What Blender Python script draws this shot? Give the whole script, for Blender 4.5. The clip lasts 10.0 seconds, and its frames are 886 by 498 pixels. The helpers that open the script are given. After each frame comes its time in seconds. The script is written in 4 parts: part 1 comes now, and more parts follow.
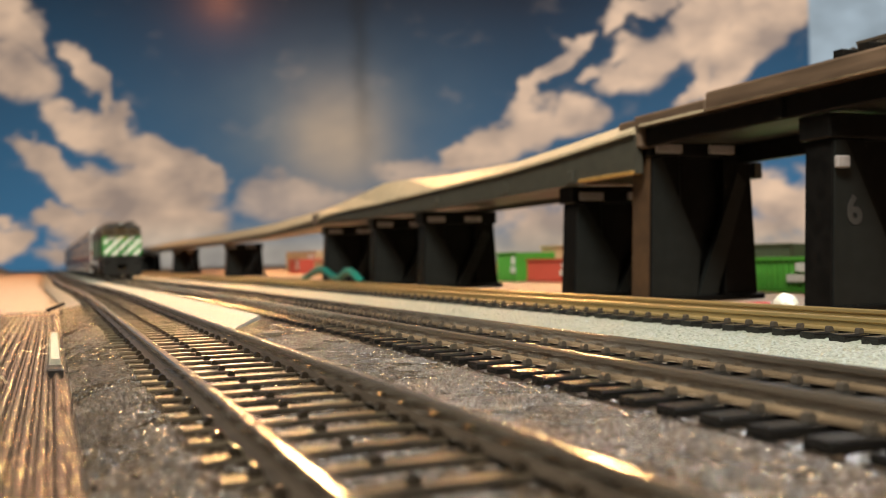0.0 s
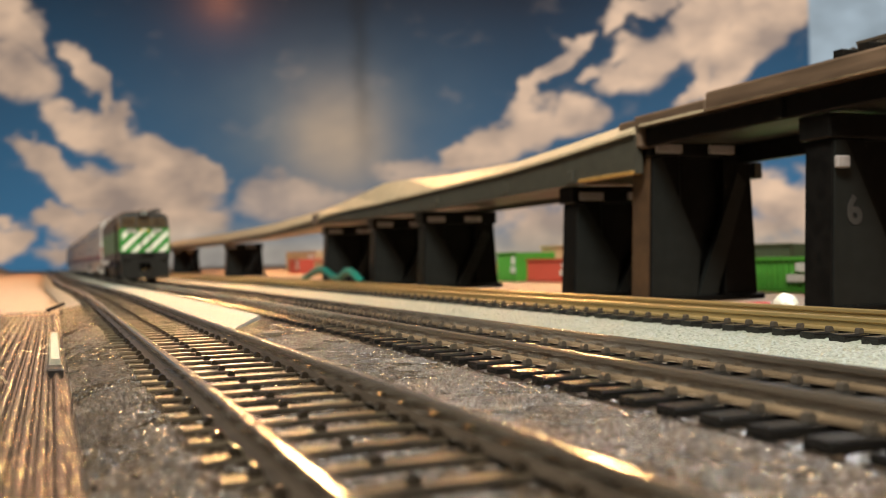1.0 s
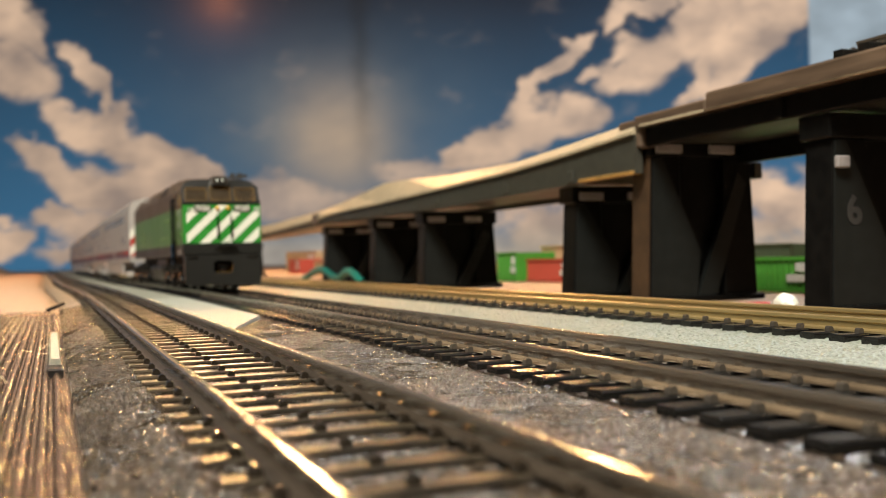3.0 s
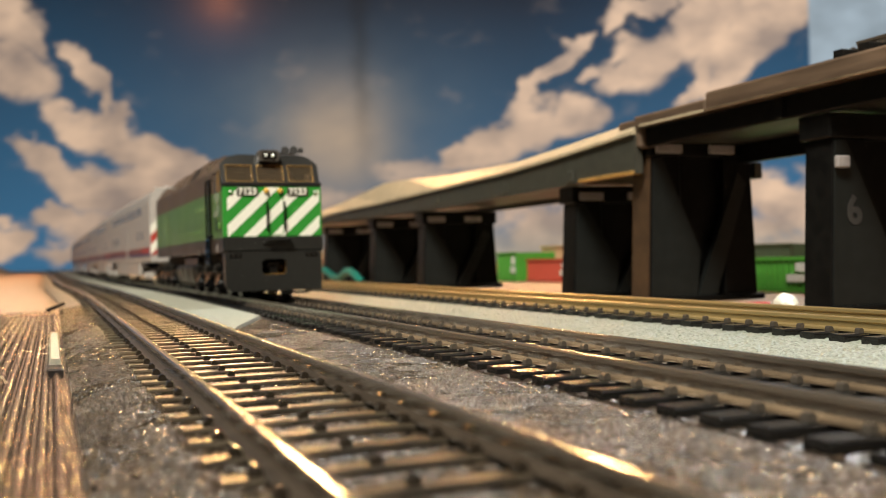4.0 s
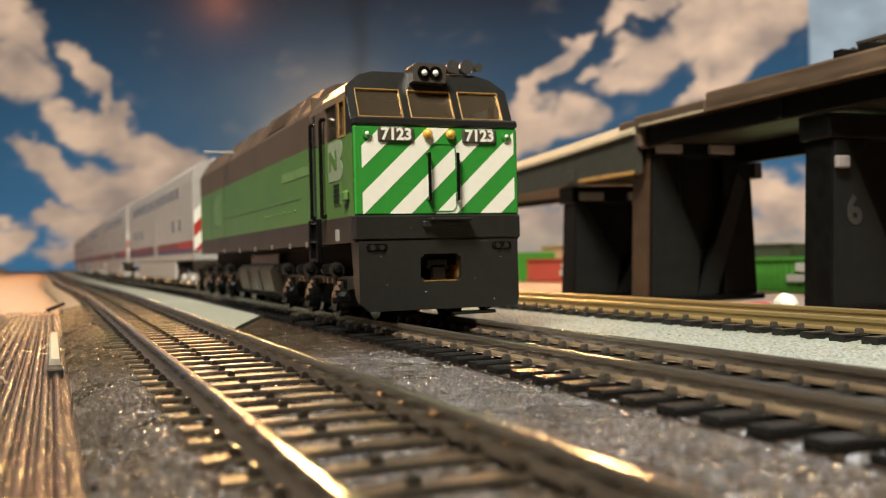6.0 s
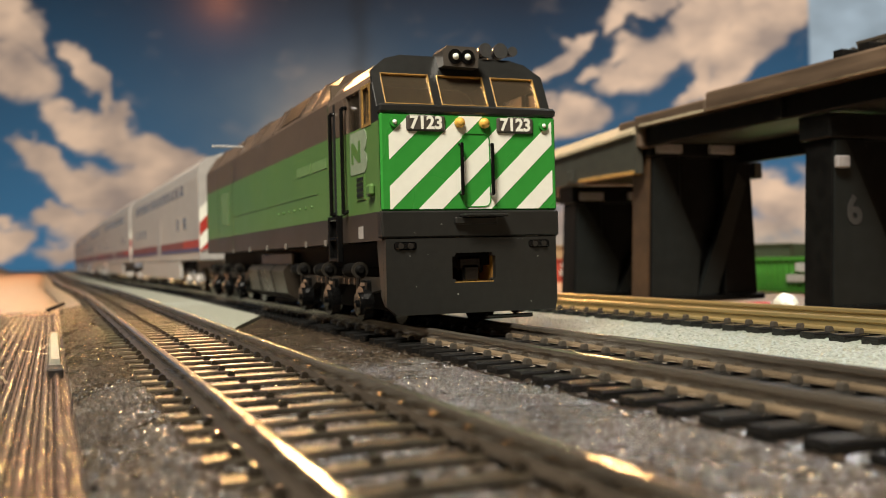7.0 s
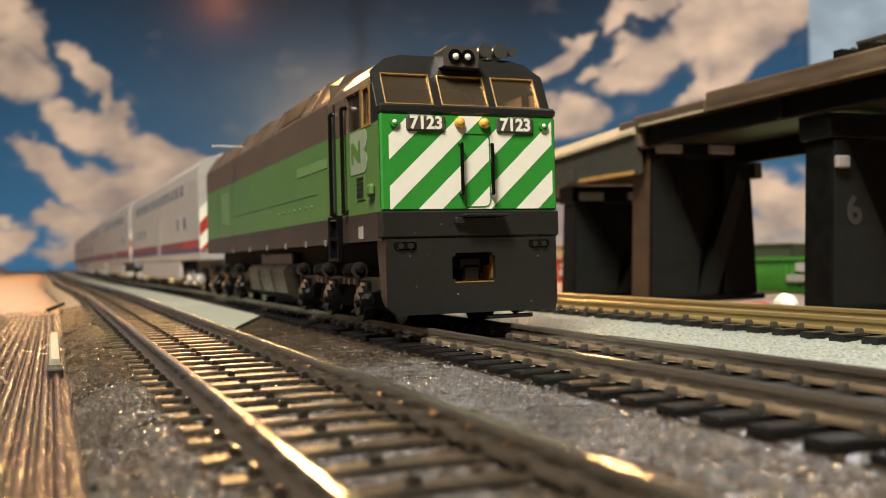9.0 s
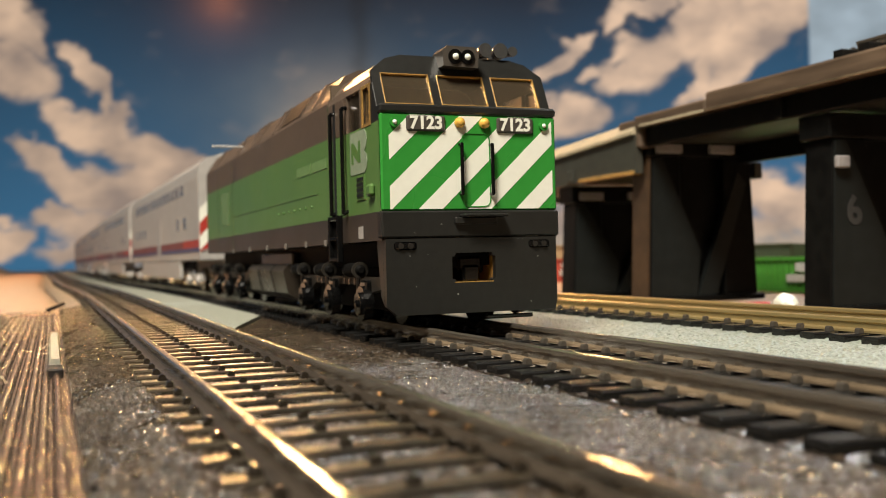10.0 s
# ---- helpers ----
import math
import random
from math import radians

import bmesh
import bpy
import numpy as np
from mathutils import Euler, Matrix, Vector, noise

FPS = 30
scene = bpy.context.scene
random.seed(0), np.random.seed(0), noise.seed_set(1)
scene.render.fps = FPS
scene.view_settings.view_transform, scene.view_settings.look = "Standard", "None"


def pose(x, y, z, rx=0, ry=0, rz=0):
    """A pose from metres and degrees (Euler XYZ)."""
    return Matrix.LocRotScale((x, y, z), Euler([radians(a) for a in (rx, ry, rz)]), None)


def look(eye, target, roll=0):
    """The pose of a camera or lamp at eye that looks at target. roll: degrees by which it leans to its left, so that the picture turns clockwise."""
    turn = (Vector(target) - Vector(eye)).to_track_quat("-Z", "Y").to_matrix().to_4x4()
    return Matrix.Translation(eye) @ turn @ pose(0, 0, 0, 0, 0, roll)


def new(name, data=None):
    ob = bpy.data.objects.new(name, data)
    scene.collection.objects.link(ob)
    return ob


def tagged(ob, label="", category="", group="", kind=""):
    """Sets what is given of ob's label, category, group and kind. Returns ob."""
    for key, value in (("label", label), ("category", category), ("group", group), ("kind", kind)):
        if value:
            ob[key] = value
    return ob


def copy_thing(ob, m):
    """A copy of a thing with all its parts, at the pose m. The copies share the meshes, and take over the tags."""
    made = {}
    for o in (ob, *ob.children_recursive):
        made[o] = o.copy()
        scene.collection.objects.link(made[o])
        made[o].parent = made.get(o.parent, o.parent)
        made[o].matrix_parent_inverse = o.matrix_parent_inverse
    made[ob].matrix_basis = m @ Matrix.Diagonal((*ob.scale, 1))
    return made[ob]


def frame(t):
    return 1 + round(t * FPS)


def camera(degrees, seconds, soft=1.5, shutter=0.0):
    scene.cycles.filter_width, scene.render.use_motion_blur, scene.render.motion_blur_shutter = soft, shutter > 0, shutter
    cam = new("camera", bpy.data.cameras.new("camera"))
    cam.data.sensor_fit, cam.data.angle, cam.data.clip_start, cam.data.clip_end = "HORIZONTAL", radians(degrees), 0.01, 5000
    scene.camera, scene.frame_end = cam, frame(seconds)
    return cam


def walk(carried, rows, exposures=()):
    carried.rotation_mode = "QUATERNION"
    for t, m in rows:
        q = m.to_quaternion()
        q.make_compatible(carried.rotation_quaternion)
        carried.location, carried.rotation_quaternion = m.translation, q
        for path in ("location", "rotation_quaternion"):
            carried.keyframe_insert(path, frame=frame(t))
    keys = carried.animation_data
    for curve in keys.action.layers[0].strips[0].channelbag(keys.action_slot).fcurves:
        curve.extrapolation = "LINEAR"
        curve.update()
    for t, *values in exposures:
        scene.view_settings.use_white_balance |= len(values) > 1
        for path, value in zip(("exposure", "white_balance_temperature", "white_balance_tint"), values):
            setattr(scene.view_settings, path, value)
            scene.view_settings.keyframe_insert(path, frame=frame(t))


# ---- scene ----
# All lengths below are millimetres of the model railway; part() turns them into metres.
MM = 0.001

cam = camera(48.25, 10.0, soft=0.7)
EYE = (0.0, 0.0, 13.42 * MM)
VIEW = look(EYE, (0.36792 * 1.0, 0.92982 * 1.0, 0.01342 + 0.00726), roll=-1.436)
walk(cam, [(0.0, VIEW), (10.0, VIEW)])
cam.data.dof.use_dof = True
cam.data.dof.focus_distance = 0.166
cam.data.dof.aperture_fstop = 36.0

# ---- light ----
world = bpy.data.worlds.new("room_air")
scene.world = world
world.use_nodes = True
world.node_tree.nodes["Background"].inputs[0].default_value = (0.9, 0.8, 0.68, 1)
world.node_tree.nodes["Background"].inputs[1].default_value = 0.04
scene.view_settings.exposure = 0.0


def lamp(name, eye, target, size, power, colour, size_y=None):
    data = bpy.data.lights.new(name, "AREA")
    data.energy, data.color, data.size = power, colour, size
    if size_y:
        data.shape, data.size_y = "RECTANGLE", size_y
    ob = new(name, data)
    ob.matrix_world = look(eye, target)
    return ob


lamp("ceiling_lamp_far", (0.31, 2.05, 0.64), (0.05, 0.3, 0.0), 0.10, 15.0, (1.0, 0.50, 0.19))
lamp("ceiling_lamp_middle", (0.76, 1.52, 0.57), (0.08, 0.2, 0.0), 0.08, 4.5, (1.0, 0.50, 0.20))
lamp("ceiling_lamp_near", (-0.5, -0.42, 1.2), (0.08, 0.25, 0.0), 0.40, 53.0, (1.0, 0.92, 0.77))
lamp("ceiling_lamp_aisle", (1.15, 0.75, 1.0), (0.1, 0.15, 0.0), 0.2, 21.0, (0.95, 0.96, 0.95))


bulb = bpy.data.lights.new("backdrop_lamp", "POINT")
bulb.energy, bulb.color, bulb.shadow_soft_size = 1.3, (1.0, 0.30, 0.10), 0.03
new("backdrop_lamp", bulb).location = (0.622, 4.115, 1.135)


# ---- materials ----
def material(name, colour, rough=0.5, metal=0.0, second=None, grain=800.0, amount=0.5, bump=0.0, bump_grain=None,
             coat=0.0, spec=0.5, island=False, stain=0.0, stain_grain=40.0, axis=(1, 1, 1), spread=0.1):
    m = bpy.data.materials.new(name)
    m.use_nodes = True
    n, l = m.node_tree.nodes, m.node_tree.links
    b = n["Principled BSDF"]
    b.inputs["Metallic"].default_value = metal
    b.inputs["Coat Weight"].default_value = coat
    b.inputs["Specular IOR Level"].default_value = spec
    co = n.new("ShaderNodeTexCoord")
    mp = n.new("ShaderNodeMapping")
    mp.inputs["Scale"].default_value = axis
    l.new(co.outputs["Object"], mp.inputs["Vector"])
    fine = n.new("ShaderNodeTexNoise")
    fine.inputs["Scale"].default_value, fine.inputs["Detail"].default_value = grain, 5
    l.new(mp.outputs[0], fine.inputs["Vector"])
    wide = n.new("ShaderNodeTexNoise")
    wide.inputs["Scale"].default_value, wide.inputs["Detail"].default_value = stain_grain, 3
    l.new(co.outputs["Object"], wide.inputs["Vector"])
    ramp = n.new("ShaderNodeMapRange")
    ramp.inputs["From Min"].default_value, ramp.inputs["From Max"].default_value = 0.5 - spread, 0.5 + spread
    ramp.inputs["To Max"].default_value = amount
    l.new(fine.outputs["Fac"], ramp.inputs["Value"])
    mix = n.new("ShaderNodeMix")
    mix.data_type = "RGBA"
    mix.inputs[6].default_value = (*colour, 1)
    mix.inputs[7].default_value = (*(second or tuple(c * 0.75 for c in colour)), 1)
    l.new(ramp.outputs[0], mix.inputs[0])
    last = mix.outputs[2]
    dirt = n.new("ShaderNodeMix")
    dirt.data_type, dirt.blend_type = "RGBA", "MULTIPLY"
    dirt.inputs[0].default_value = stain
    l.new(last, dirt.inputs[6])
    l.new(wide.outputs["Color"], dirt.inputs[7])
    grey = n.new("ShaderNodeMapRange")
    grey.inputs["From Min"].default_value, grey.inputs["From Max"].default_value = 0.3, 0.7
    grey.inputs["To Min"].default_value = 0.45
    l.new(wide.outputs["Fac"], grey.inputs["Value"])
    l.new(grey.outputs[0], dirt.inputs[7])
    last = dirt.outputs[2]
    if island:
        info = n.new("ShaderNodeObjectInfo")
        vary = n.new("ShaderNodeMapRange")
        vary.inputs["To Min"].default_value, vary.inputs["To Max"].default_value = 0.75, 1.15
        l.new(info.outputs["Random"], vary.inputs["Value"])
        scale = n.new("ShaderNodeVectorMath")
        scale.operation = "SCALE"
        l.new(last, scale.inputs[0])
        l.new(vary.outputs[0], scale.inputs["Scale"])
        last = scale.outputs[0]
    l.new(last, b.inputs["Base Color"])
    gloss = n.new("ShaderNodeMapRange")
    gloss.inputs["To Min"].default_value, gloss.inputs["To Max"].default_value = max(0.02, rough - 0.1), min(1.0, rough + 0.1)
    l.new(wide.outputs["Fac"], gloss.inputs["Value"])
    l.new(gloss.outputs[0], b.inputs["Roughness"])
    if bump:
        bm_ = n.new("ShaderNodeBump")
        bm_.inputs["Strength"].default_value = bump
        bm_.inputs["Distance"].default_value = 0.0003
        src = fine
        if bump_grain:
            src = n.new("ShaderNodeTexNoise")
            src.inputs["Scale"].default_value, src.inputs["Detail"].default_value = bump_grain, 4
            l.new(mp.outputs[0], src.inputs["Vector"])
        l.new(src.outputs["Fac"], bm_.inputs["Height"])
        l.new(bm_.outputs[0], b.inputs["Normal"])
    return m


def glass(name, tint=(1, 1, 1), rough=0.05, clear=1.0):
    m = bpy.data.materials.new(name)
    m.use_nodes = True
    b = m.node_tree.nodes["Principled BSDF"]
    b.inputs["Base Color"].default_value = (*tint, 1)
    b.inputs["Transmission Weight"].default_value = clear
    b.inputs["Roughness"].default_value = rough
    b.inputs["IOR"].default_value = 1.3
    return m


BALLAST = material("glittering_grey_roadbed", (0.004, 0.0033, 0.0026), 0.28, 0, (0.066, 0.047, 0.031), 1500, 0.9, 0.4, 2600, spec=0.4, stain=0.4, stain_grain=60, spread=0.07)
WHITE_BED = material("off_white_foam_bed", (0.185, 0.208, 0.168), 0.6, 0, (0.105, 0.12, 0.095), 1800, 0.7, 0.9, 1500, stain=0.15)
WHITE_STRIP = material("white_foam_strip", (0.31, 0.315, 0.26), 0.65, 0, (0.24, 0.245, 0.2), 900, 0.5, 0.3, stain=0.1)
BOARD = material("brown_grained_board", (0.028, 0.019, 0.016), 0.24, 0, (0.075, 0.052, 0.045), 1800, 0.8, 1.0, 2600, spec=0.6, stain=0.3, axis=(1, 0.6, 1))
TABLE = material("pale_wood_table", (0.36, 0.24, 0.15), 0.5, 0, (0.26, 0.17, 0.1), 120, 0.6, 0.2, stain=0.2, axis=(1, 0.1, 1))
SAND = material("pale_sand_board", (0.48, 0.32, 0.21), 0.7, 0, (0.38, 0.25, 0.16), 200, 0.5, 0.3, stain=0.2)
STEEL = material("nickel_silver_rail", (0.36, 0.315, 0.26), 0.18, 0.85, (0.27, 0.235, 0.19), 300, 0.5, 0.08, stain=0.12, axis=(1, 0.05, 1))
BRASS = material("brass_rail", (0.55, 0.42, 0.2), 0.34, 0.7, (0.42, 0.32, 0.15), 120, 0.5, stain=0.15, axis=(1, 0.05, 1))
SPIKE = material("dark_moulded_spike", (0.022, 0.017, 0.012), 0.22)
SPIKE_PALE = material("grey_moulded_spike", (0.055, 0.048, 0.04), 0.3)
# Pale patchy peach paints reflected lamplight on the foot; the dark copy goes without.
FOOT = material("peach_sheen_rail_foot", (0.46, 0.34, 0.22), 0.26, 0.6, (0.24, 0.18, 0.12), 60, 0.9, 0.1, stain=0.5, stain_grain=25)
DARK_FOOT = material("dark_rail_foot", (0.12, 0.095, 0.072), 0.3, 0.6, (0.07, 0.055, 0.042), 300, 0.6, stain=0.3)
FAR_BED = material("tan_foam_roadbed", (0.27, 0.225, 0.17), 0.55, 0, (0.18, 0.15, 0.11), 400, 0.6, 0.5, stain=0.3)
TIE_BLACK = material("black_plastic_tie", (0.006, 0.006, 0.006), 0.26, 0, (0.011, 0.0105, 0.01), 1200, 0.5, 0.4, spec=0.6, axis=(0.15, 1, 1), island=True)
TIE_BROWN = material("painted_grey_brown_tie", (0.02, 0.016, 0.011), 0.38, 0, (0.06, 0.047, 0.031), 1300, 0.8, 1.0, spec=0.22, axis=(0.15, 1, 1), island=True)
PIER = material("black_plastic_pier", (0.004, 0.004, 0.004), 0.34, 0, (0.008, 0.0078, 0.0075), 250, 0.6, 0.1, stain=0.2, spec=0.1)
NUMBER = material("grey_moulded_number", (0.03, 0.03, 0.03), 0.4)
TAB = material("pale_plastic_tab", (0.3, 0.28, 0.28), 0.3, stain=0.2)
WHEEL = material("blackened_wheel_metal", (0.03, 0.028, 0.026), 0.18, 0.7)
EMBLEM = material("faded_white_emblem", (0.24, 0.3, 0.21), 0.45, stain=0.2)
# Brown that stands for warm light on a black pier's side.
STRIP = material("warm_lit_strip", (0.065, 0.037, 0.019), 0.45, 0, (0.035, 0.02, 0.011), 150, 0.7, stain=0.4)
# Greyer than the black pier, to paint the light on its front parts.
BRACE = material("lit_grey_brace", (0.011, 0.013, 0.0128), 0.45, 0, (0.007, 0.0082, 0.008), 200, 0.5, spec=0.2, stain=0.3)
GLITTER = material("bright_mineral_grain", (0.38, 0.33, 0.26), 0.18, 0.85, (0.42, 0.24, 0.11), 900, 0.8, spread=0.25)
DECK_SIDE = material("dark_grey_deck_side", (0.042, 0.043, 0.034), 0.5, 0, (0.028, 0.028, 0.023), 200, 0.5, 0.1, stain=0.3)
DECK_TOP = material("cream_deck_top", (0.42, 0.36, 0.25), 0.5, 0, (0.32, 0.27, 0.19), 150, 0.5, 0.1, stain=0.2)
DECK_WOOD = material("brown_deck_edge", (0.13, 0.09, 0.062), 0.34, 0, (0.065, 0.045, 0.032), 300, 0.7, 0.5, stain=0.5, axis=(1, 0.1, 1))
GREEN = material("bright_green_paint", (0.026, 0.215, 0.03), 0.27, 0, (0.032, 0.24, 0.037), 500, 0.4, stain=0.08)
GREEN_SIDE = material("green_side_paint", (0.082, 0.165, 0.045), 0.34, 0, (0.09, 0.18, 0.05), 500, 0.4, stain=0.12)
DULL = material("dull_black_underframe", (0.003, 0.0029, 0.0028), 0.6, 0, (0.006, 0.0056, 0.0054), 300, 0.5, spec=0.06)
RIB = material("shiny_brown_roof_rib", (0.12, 0.082, 0.056), 0.24, 0, (0.09, 0.062, 0.044), 500, 0.5, stain=0.2)
HOUSING = material("grey_brown_housing", (0.06, 0.052, 0.044), 0.4, stain=0.15)
HORN = material("grey_horn_plastic", (0.05, 0.05, 0.05), 0.25)
DUST = material("white_dust", (0.6, 0.6, 0.56), 0.7)
SKIRT = material("dark_brown_sill_paint", (0.03, 0.024, 0.02), 0.38, 0, (0.04, 0.032, 0.027), 500, 0.5, stain=0.2)
MAROON = material("maroon_stripe_paint", (0.17, 0.04, 0.04), 0.4, stain=0.1)
MARKER = material("gold_marker_lens", (0.85, 0.5, 0.1), 0.12, 0.3, coat=0.5)
SEAM = material("dark_panel_seam", (0.03, 0.05, 0.02), 0.5)
PAD = material("pale_jack_pad", (0.14, 0.125, 0.11), 0.5)
BROWN = material("brown_black_paint", (0.085, 0.06, 0.044), 0.42, 0, (0.1, 0.072, 0.054), 500, 0.5, stain=0.15)
BLACK = material("satin_black_paint", (0.0125, 0.0128, 0.012), 0.32, 0, (0.018, 0.0182, 0.017), 600, 0.5, 0.05, stain=0.15)
GLOSSY = material("glossy_black_plastic", (0.003, 0.003, 0.003), 0.13, 0, (0.006, 0.006, 0.006), 600, 0.4, spec=0.45)
TRUCK = material("grey_brown_truck_frame", (0.024, 0.021, 0.017), 0.4, 0, (0.015, 0.013, 0.011), 500, 0.5, 0.1, stain=0.3, spec=0.3)
TANK = material("brown_grey_tank_paint", (0.028, 0.022, 0.016), 0.3, 0, (0.02, 0.016, 0.012), 400, 0.5, 0.05, stain=0.3)
SMOKY = material("dark_brown_underframe", (0.022, 0.019, 0.016), 0.4, 0, (0.012, 0.011, 0.01), 500, 0.5, 0.1, stain=0.2, spec=0.25)
WHITE = material("white_stripe_paint", (0.72, 0.72, 0.64), 0.4, 0, (0.66, 0.66, 0.58), 600, 0.4, stain=0.05)
SILVER = material("silver_car_side", (0.5, 0.48, 0.46), 0.38, 0.35, (0.42, 0.4, 0.385), 300, 0.5, stain=0.15)
RED = material("red_stripe_paint", (0.36, 0.035, 0.025), 0.4, stain=0.1)
BLUE = material("blue_stripe_paint", (0.05, 0.06, 0.14), 0.4, stain=0.1)
AMBER = material("amber_gold_trim", (0.66, 0.4, 0.13), 0.22, 0.6, (0.45, 0.26, 0.08), 700, 0.5)
LENS = material("clear_lamp_lens", (0.75, 0.78, 0.72), 0.12, 0, coat=0.6)
GLASS_DARK = material("dark_window_glass", (0.19, 0.18, 0.18), 0.25)
GLASS = glass("dusty_windshield", (0.66, 0.54, 0.39), 0.05, 0.97)
INTERIOR = material("cab_interior_plastic", (0.11, 0.08, 0.054), 0.5, 0, (0.075, 0.056, 0.038), 300, 0.6)
TEAL = material("teal_cable_sheath", (0.01, 0.16, 0.13), 0.4)


# ---- building blocks ----
def part(name, bm, mat, parent, label="", smooth=False):
    bmesh.ops.recalc_face_normals(bm, faces=bm.faces)
    bmesh.ops.scale(bm, vec=(MM, MM, MM), verts=bm.verts)
    me = bpy.data.meshes.new(name)
    bm.to_mesh(me)
    bm.free()
    for one in (mat if isinstance(mat, (list, tuple)) else [mat]):
        me.materials.append(one)
    if smooth:
        me.shade_smooth()
    ob = new(name, me)
    if parent is not None:
        ob.parent = parent
    if label:
        tagged(ob, label)
    return ob


def thing(name, x=0, y=0, z=0, rz=0):
    ob = new(name)
    ob.empty_display_size = 0.01
    ob.matrix_basis = pose(x * MM, y * MM, z * MM, 0, 0, rz)
    return ob


def box(bm, x0, x1, y0, y1, z0, z1, bevel=0.0, seg=1):
    m = Matrix.LocRotScale(((x0 + x1) / 2, (y0 + y1) / 2, (z0 + z1) / 2), None, (abs(x1 - x0), abs(y1 - y0), abs(z1 - z0)))
    made = bmesh.ops.create_cube(bm, size=1.0, matrix=m)
    if bevel:
        edges = list({e for v in made["verts"] for e in v.link_edges})
        bmesh.ops.bevel(bm, geom=edges, offset=bevel, segments=seg, affect="EDGES", profile=0.5)
    return bm


def boxes(*rows, bevel=0.0):
    bm = bmesh.new()
    for row in rows:
        box(bm, *row, bevel=bevel)
    return bm


def cyl(bm, centre, axis, r, length, seg=16, r2=None):
    turn = Vector((0, 0, 1)).rotation_difference(Vector(axis)).to_matrix().to_4x4()
    return bmesh.ops.create_cone(bm, cap_ends=True, segments=seg, radius1=r, radius2=r if r2 is None else r2, depth=length,
                                 matrix=Matrix.Translation(centre) @ turn)["verts"]


def rod(bm, a, b, r, seg=8):
    a, b = Vector(a), Vector(b)
    return cyl(bm, (a + b) / 2, b - a, r, (b - a).length, seg)


def prism(bm, outline, y0, y1, axis="y"):
    """An outline of (u, v) swept along an axis: (x, z) along y, (y, z) along x, (x, y) along z."""
    def at(u, v, w):
        return {"y": (u, w, v), "x": (w, u, v), "z": (u, v, w)}[axis]
    a = [bm.verts.new(at(u, v, y0)) for u, v in outline]
    b = [bm.verts.new(at(u, v, y1)) for u, v in outline]
    n = len(outline)
    faces = [bm.faces.new(a), bm.faces.new(b)]
    for i in range(n):
        faces.append(bm.faces.new((a[i], a[(i + 1) % n], b[(i + 1) % n], b[i])))
    return faces


def lettering(name, text, size, mat, parent, m, label=""):
    """Raised letters of the built-in font, size in millimetres, lying in the plane of m."""
    cu = bpy.data.curves.new(name, "FONT")
    cu.body, cu.size, cu.extrude, cu.align_x, cu.align_y, cu.offset = text, size * MM, 0.05 * MM, "CENTER", "CENTER", 0.032 * size * MM
    cu.resolution_u = 3
    tmp = new(name, cu)
    me = bpy.data.meshes.new_from_object(tmp.evaluated_get(bpy.context.evaluated_depsgraph_get()))
    bpy.data.objects.remove(tmp)
    bpy.data.curves.remove(cu)
    me.name = name
    me.materials.clear()
    me.materials.append(mat)
    ob = new(name, me)
    ob.parent = parent
    ob.matrix_basis = m
    if label:
        tagged(ob, label)
    return ob


def plate(xs, zs, skip, y0, y1):
    """One plate over the cells of a grid, without the cells (column, row) in skip: openings go through it."""
    bm = bmesh.new()
    cells = {(i, j) for i in range(len(xs) - 1) for j in range(len(zs) - 1)} - set(skip)
    vert = {}

    def at(i, j, y):
        if (i, j, y) not in vert:
            vert[i, j, y] = bm.verts.new((xs[i], y, zs[j]))
        return vert[i, j, y]
    for i, j in sorted(cells):
        for y in (y0, y1):
            bm.faces.new((at(i, j, y), at(i + 1, j, y), at(i + 1, j + 1, y), at(i, j + 1, y)))
        for (u, v), p, q in (((i - 1, j), (i, j), (i, j + 1)), ((i + 1, j), (i + 1, j), (i + 1, j + 1)), ((i, j - 1), (i, j), (i + 1, j)), ((i, j + 1), (i, j + 1), (i + 1, j + 1))):
            if (u, v) not in cells:
                bm.faces.new((at(*p, y0), at(*q, y0), at(*q, y1), at(*p, y1)))
    return bm


def bend(y):
    """How far the tracks swing aside (x) at y; straight near by, then a gentle curve."""
    y = np.asarray(y, dtype=float)
    s = np.clip((y - 420) / 480.0, 0, 1)
    return -8.5 * s * s * (3 - 2 * s) - 0.008 * np.clip(y - 700, 0, None)


def heading(y):
    return math.degrees(math.atan2(bend(y) - bend(y + 1.0), 1.0))


def bent(bm):
    for v in bm.verts:
        v.co.x += float(bend(v.co.y))
    return bm


STATIONS = [-90, 380] + [380 + 40 * k for k in range(1, 14)] + [1500, 3880]


def sweep(bm, outline):
    """An outline of (x, z) carried along the tracks' curve."""
    rings = [[bm.verts.new((x + float(bend(y)), y, z)) for x, z in outline] for y in STATIONS]
    n = len(outline)
    for p, q in zip(rings, rings[1:]):
        for k in range(n):
            bm.faces.new((p[k], p[(k + 1) % n], q[(k + 1) % n], q[k]))
    bm.faces.new(rings[0])
    bm.faces.new(rings[-1])


# ---- setting: backdrop, room, table, beds ----
HEAD = math.atan2(0.36795, 0.92982)          # heading of the view from the track's axis
BACK = 4.2                                   # metres to the printed backdrop


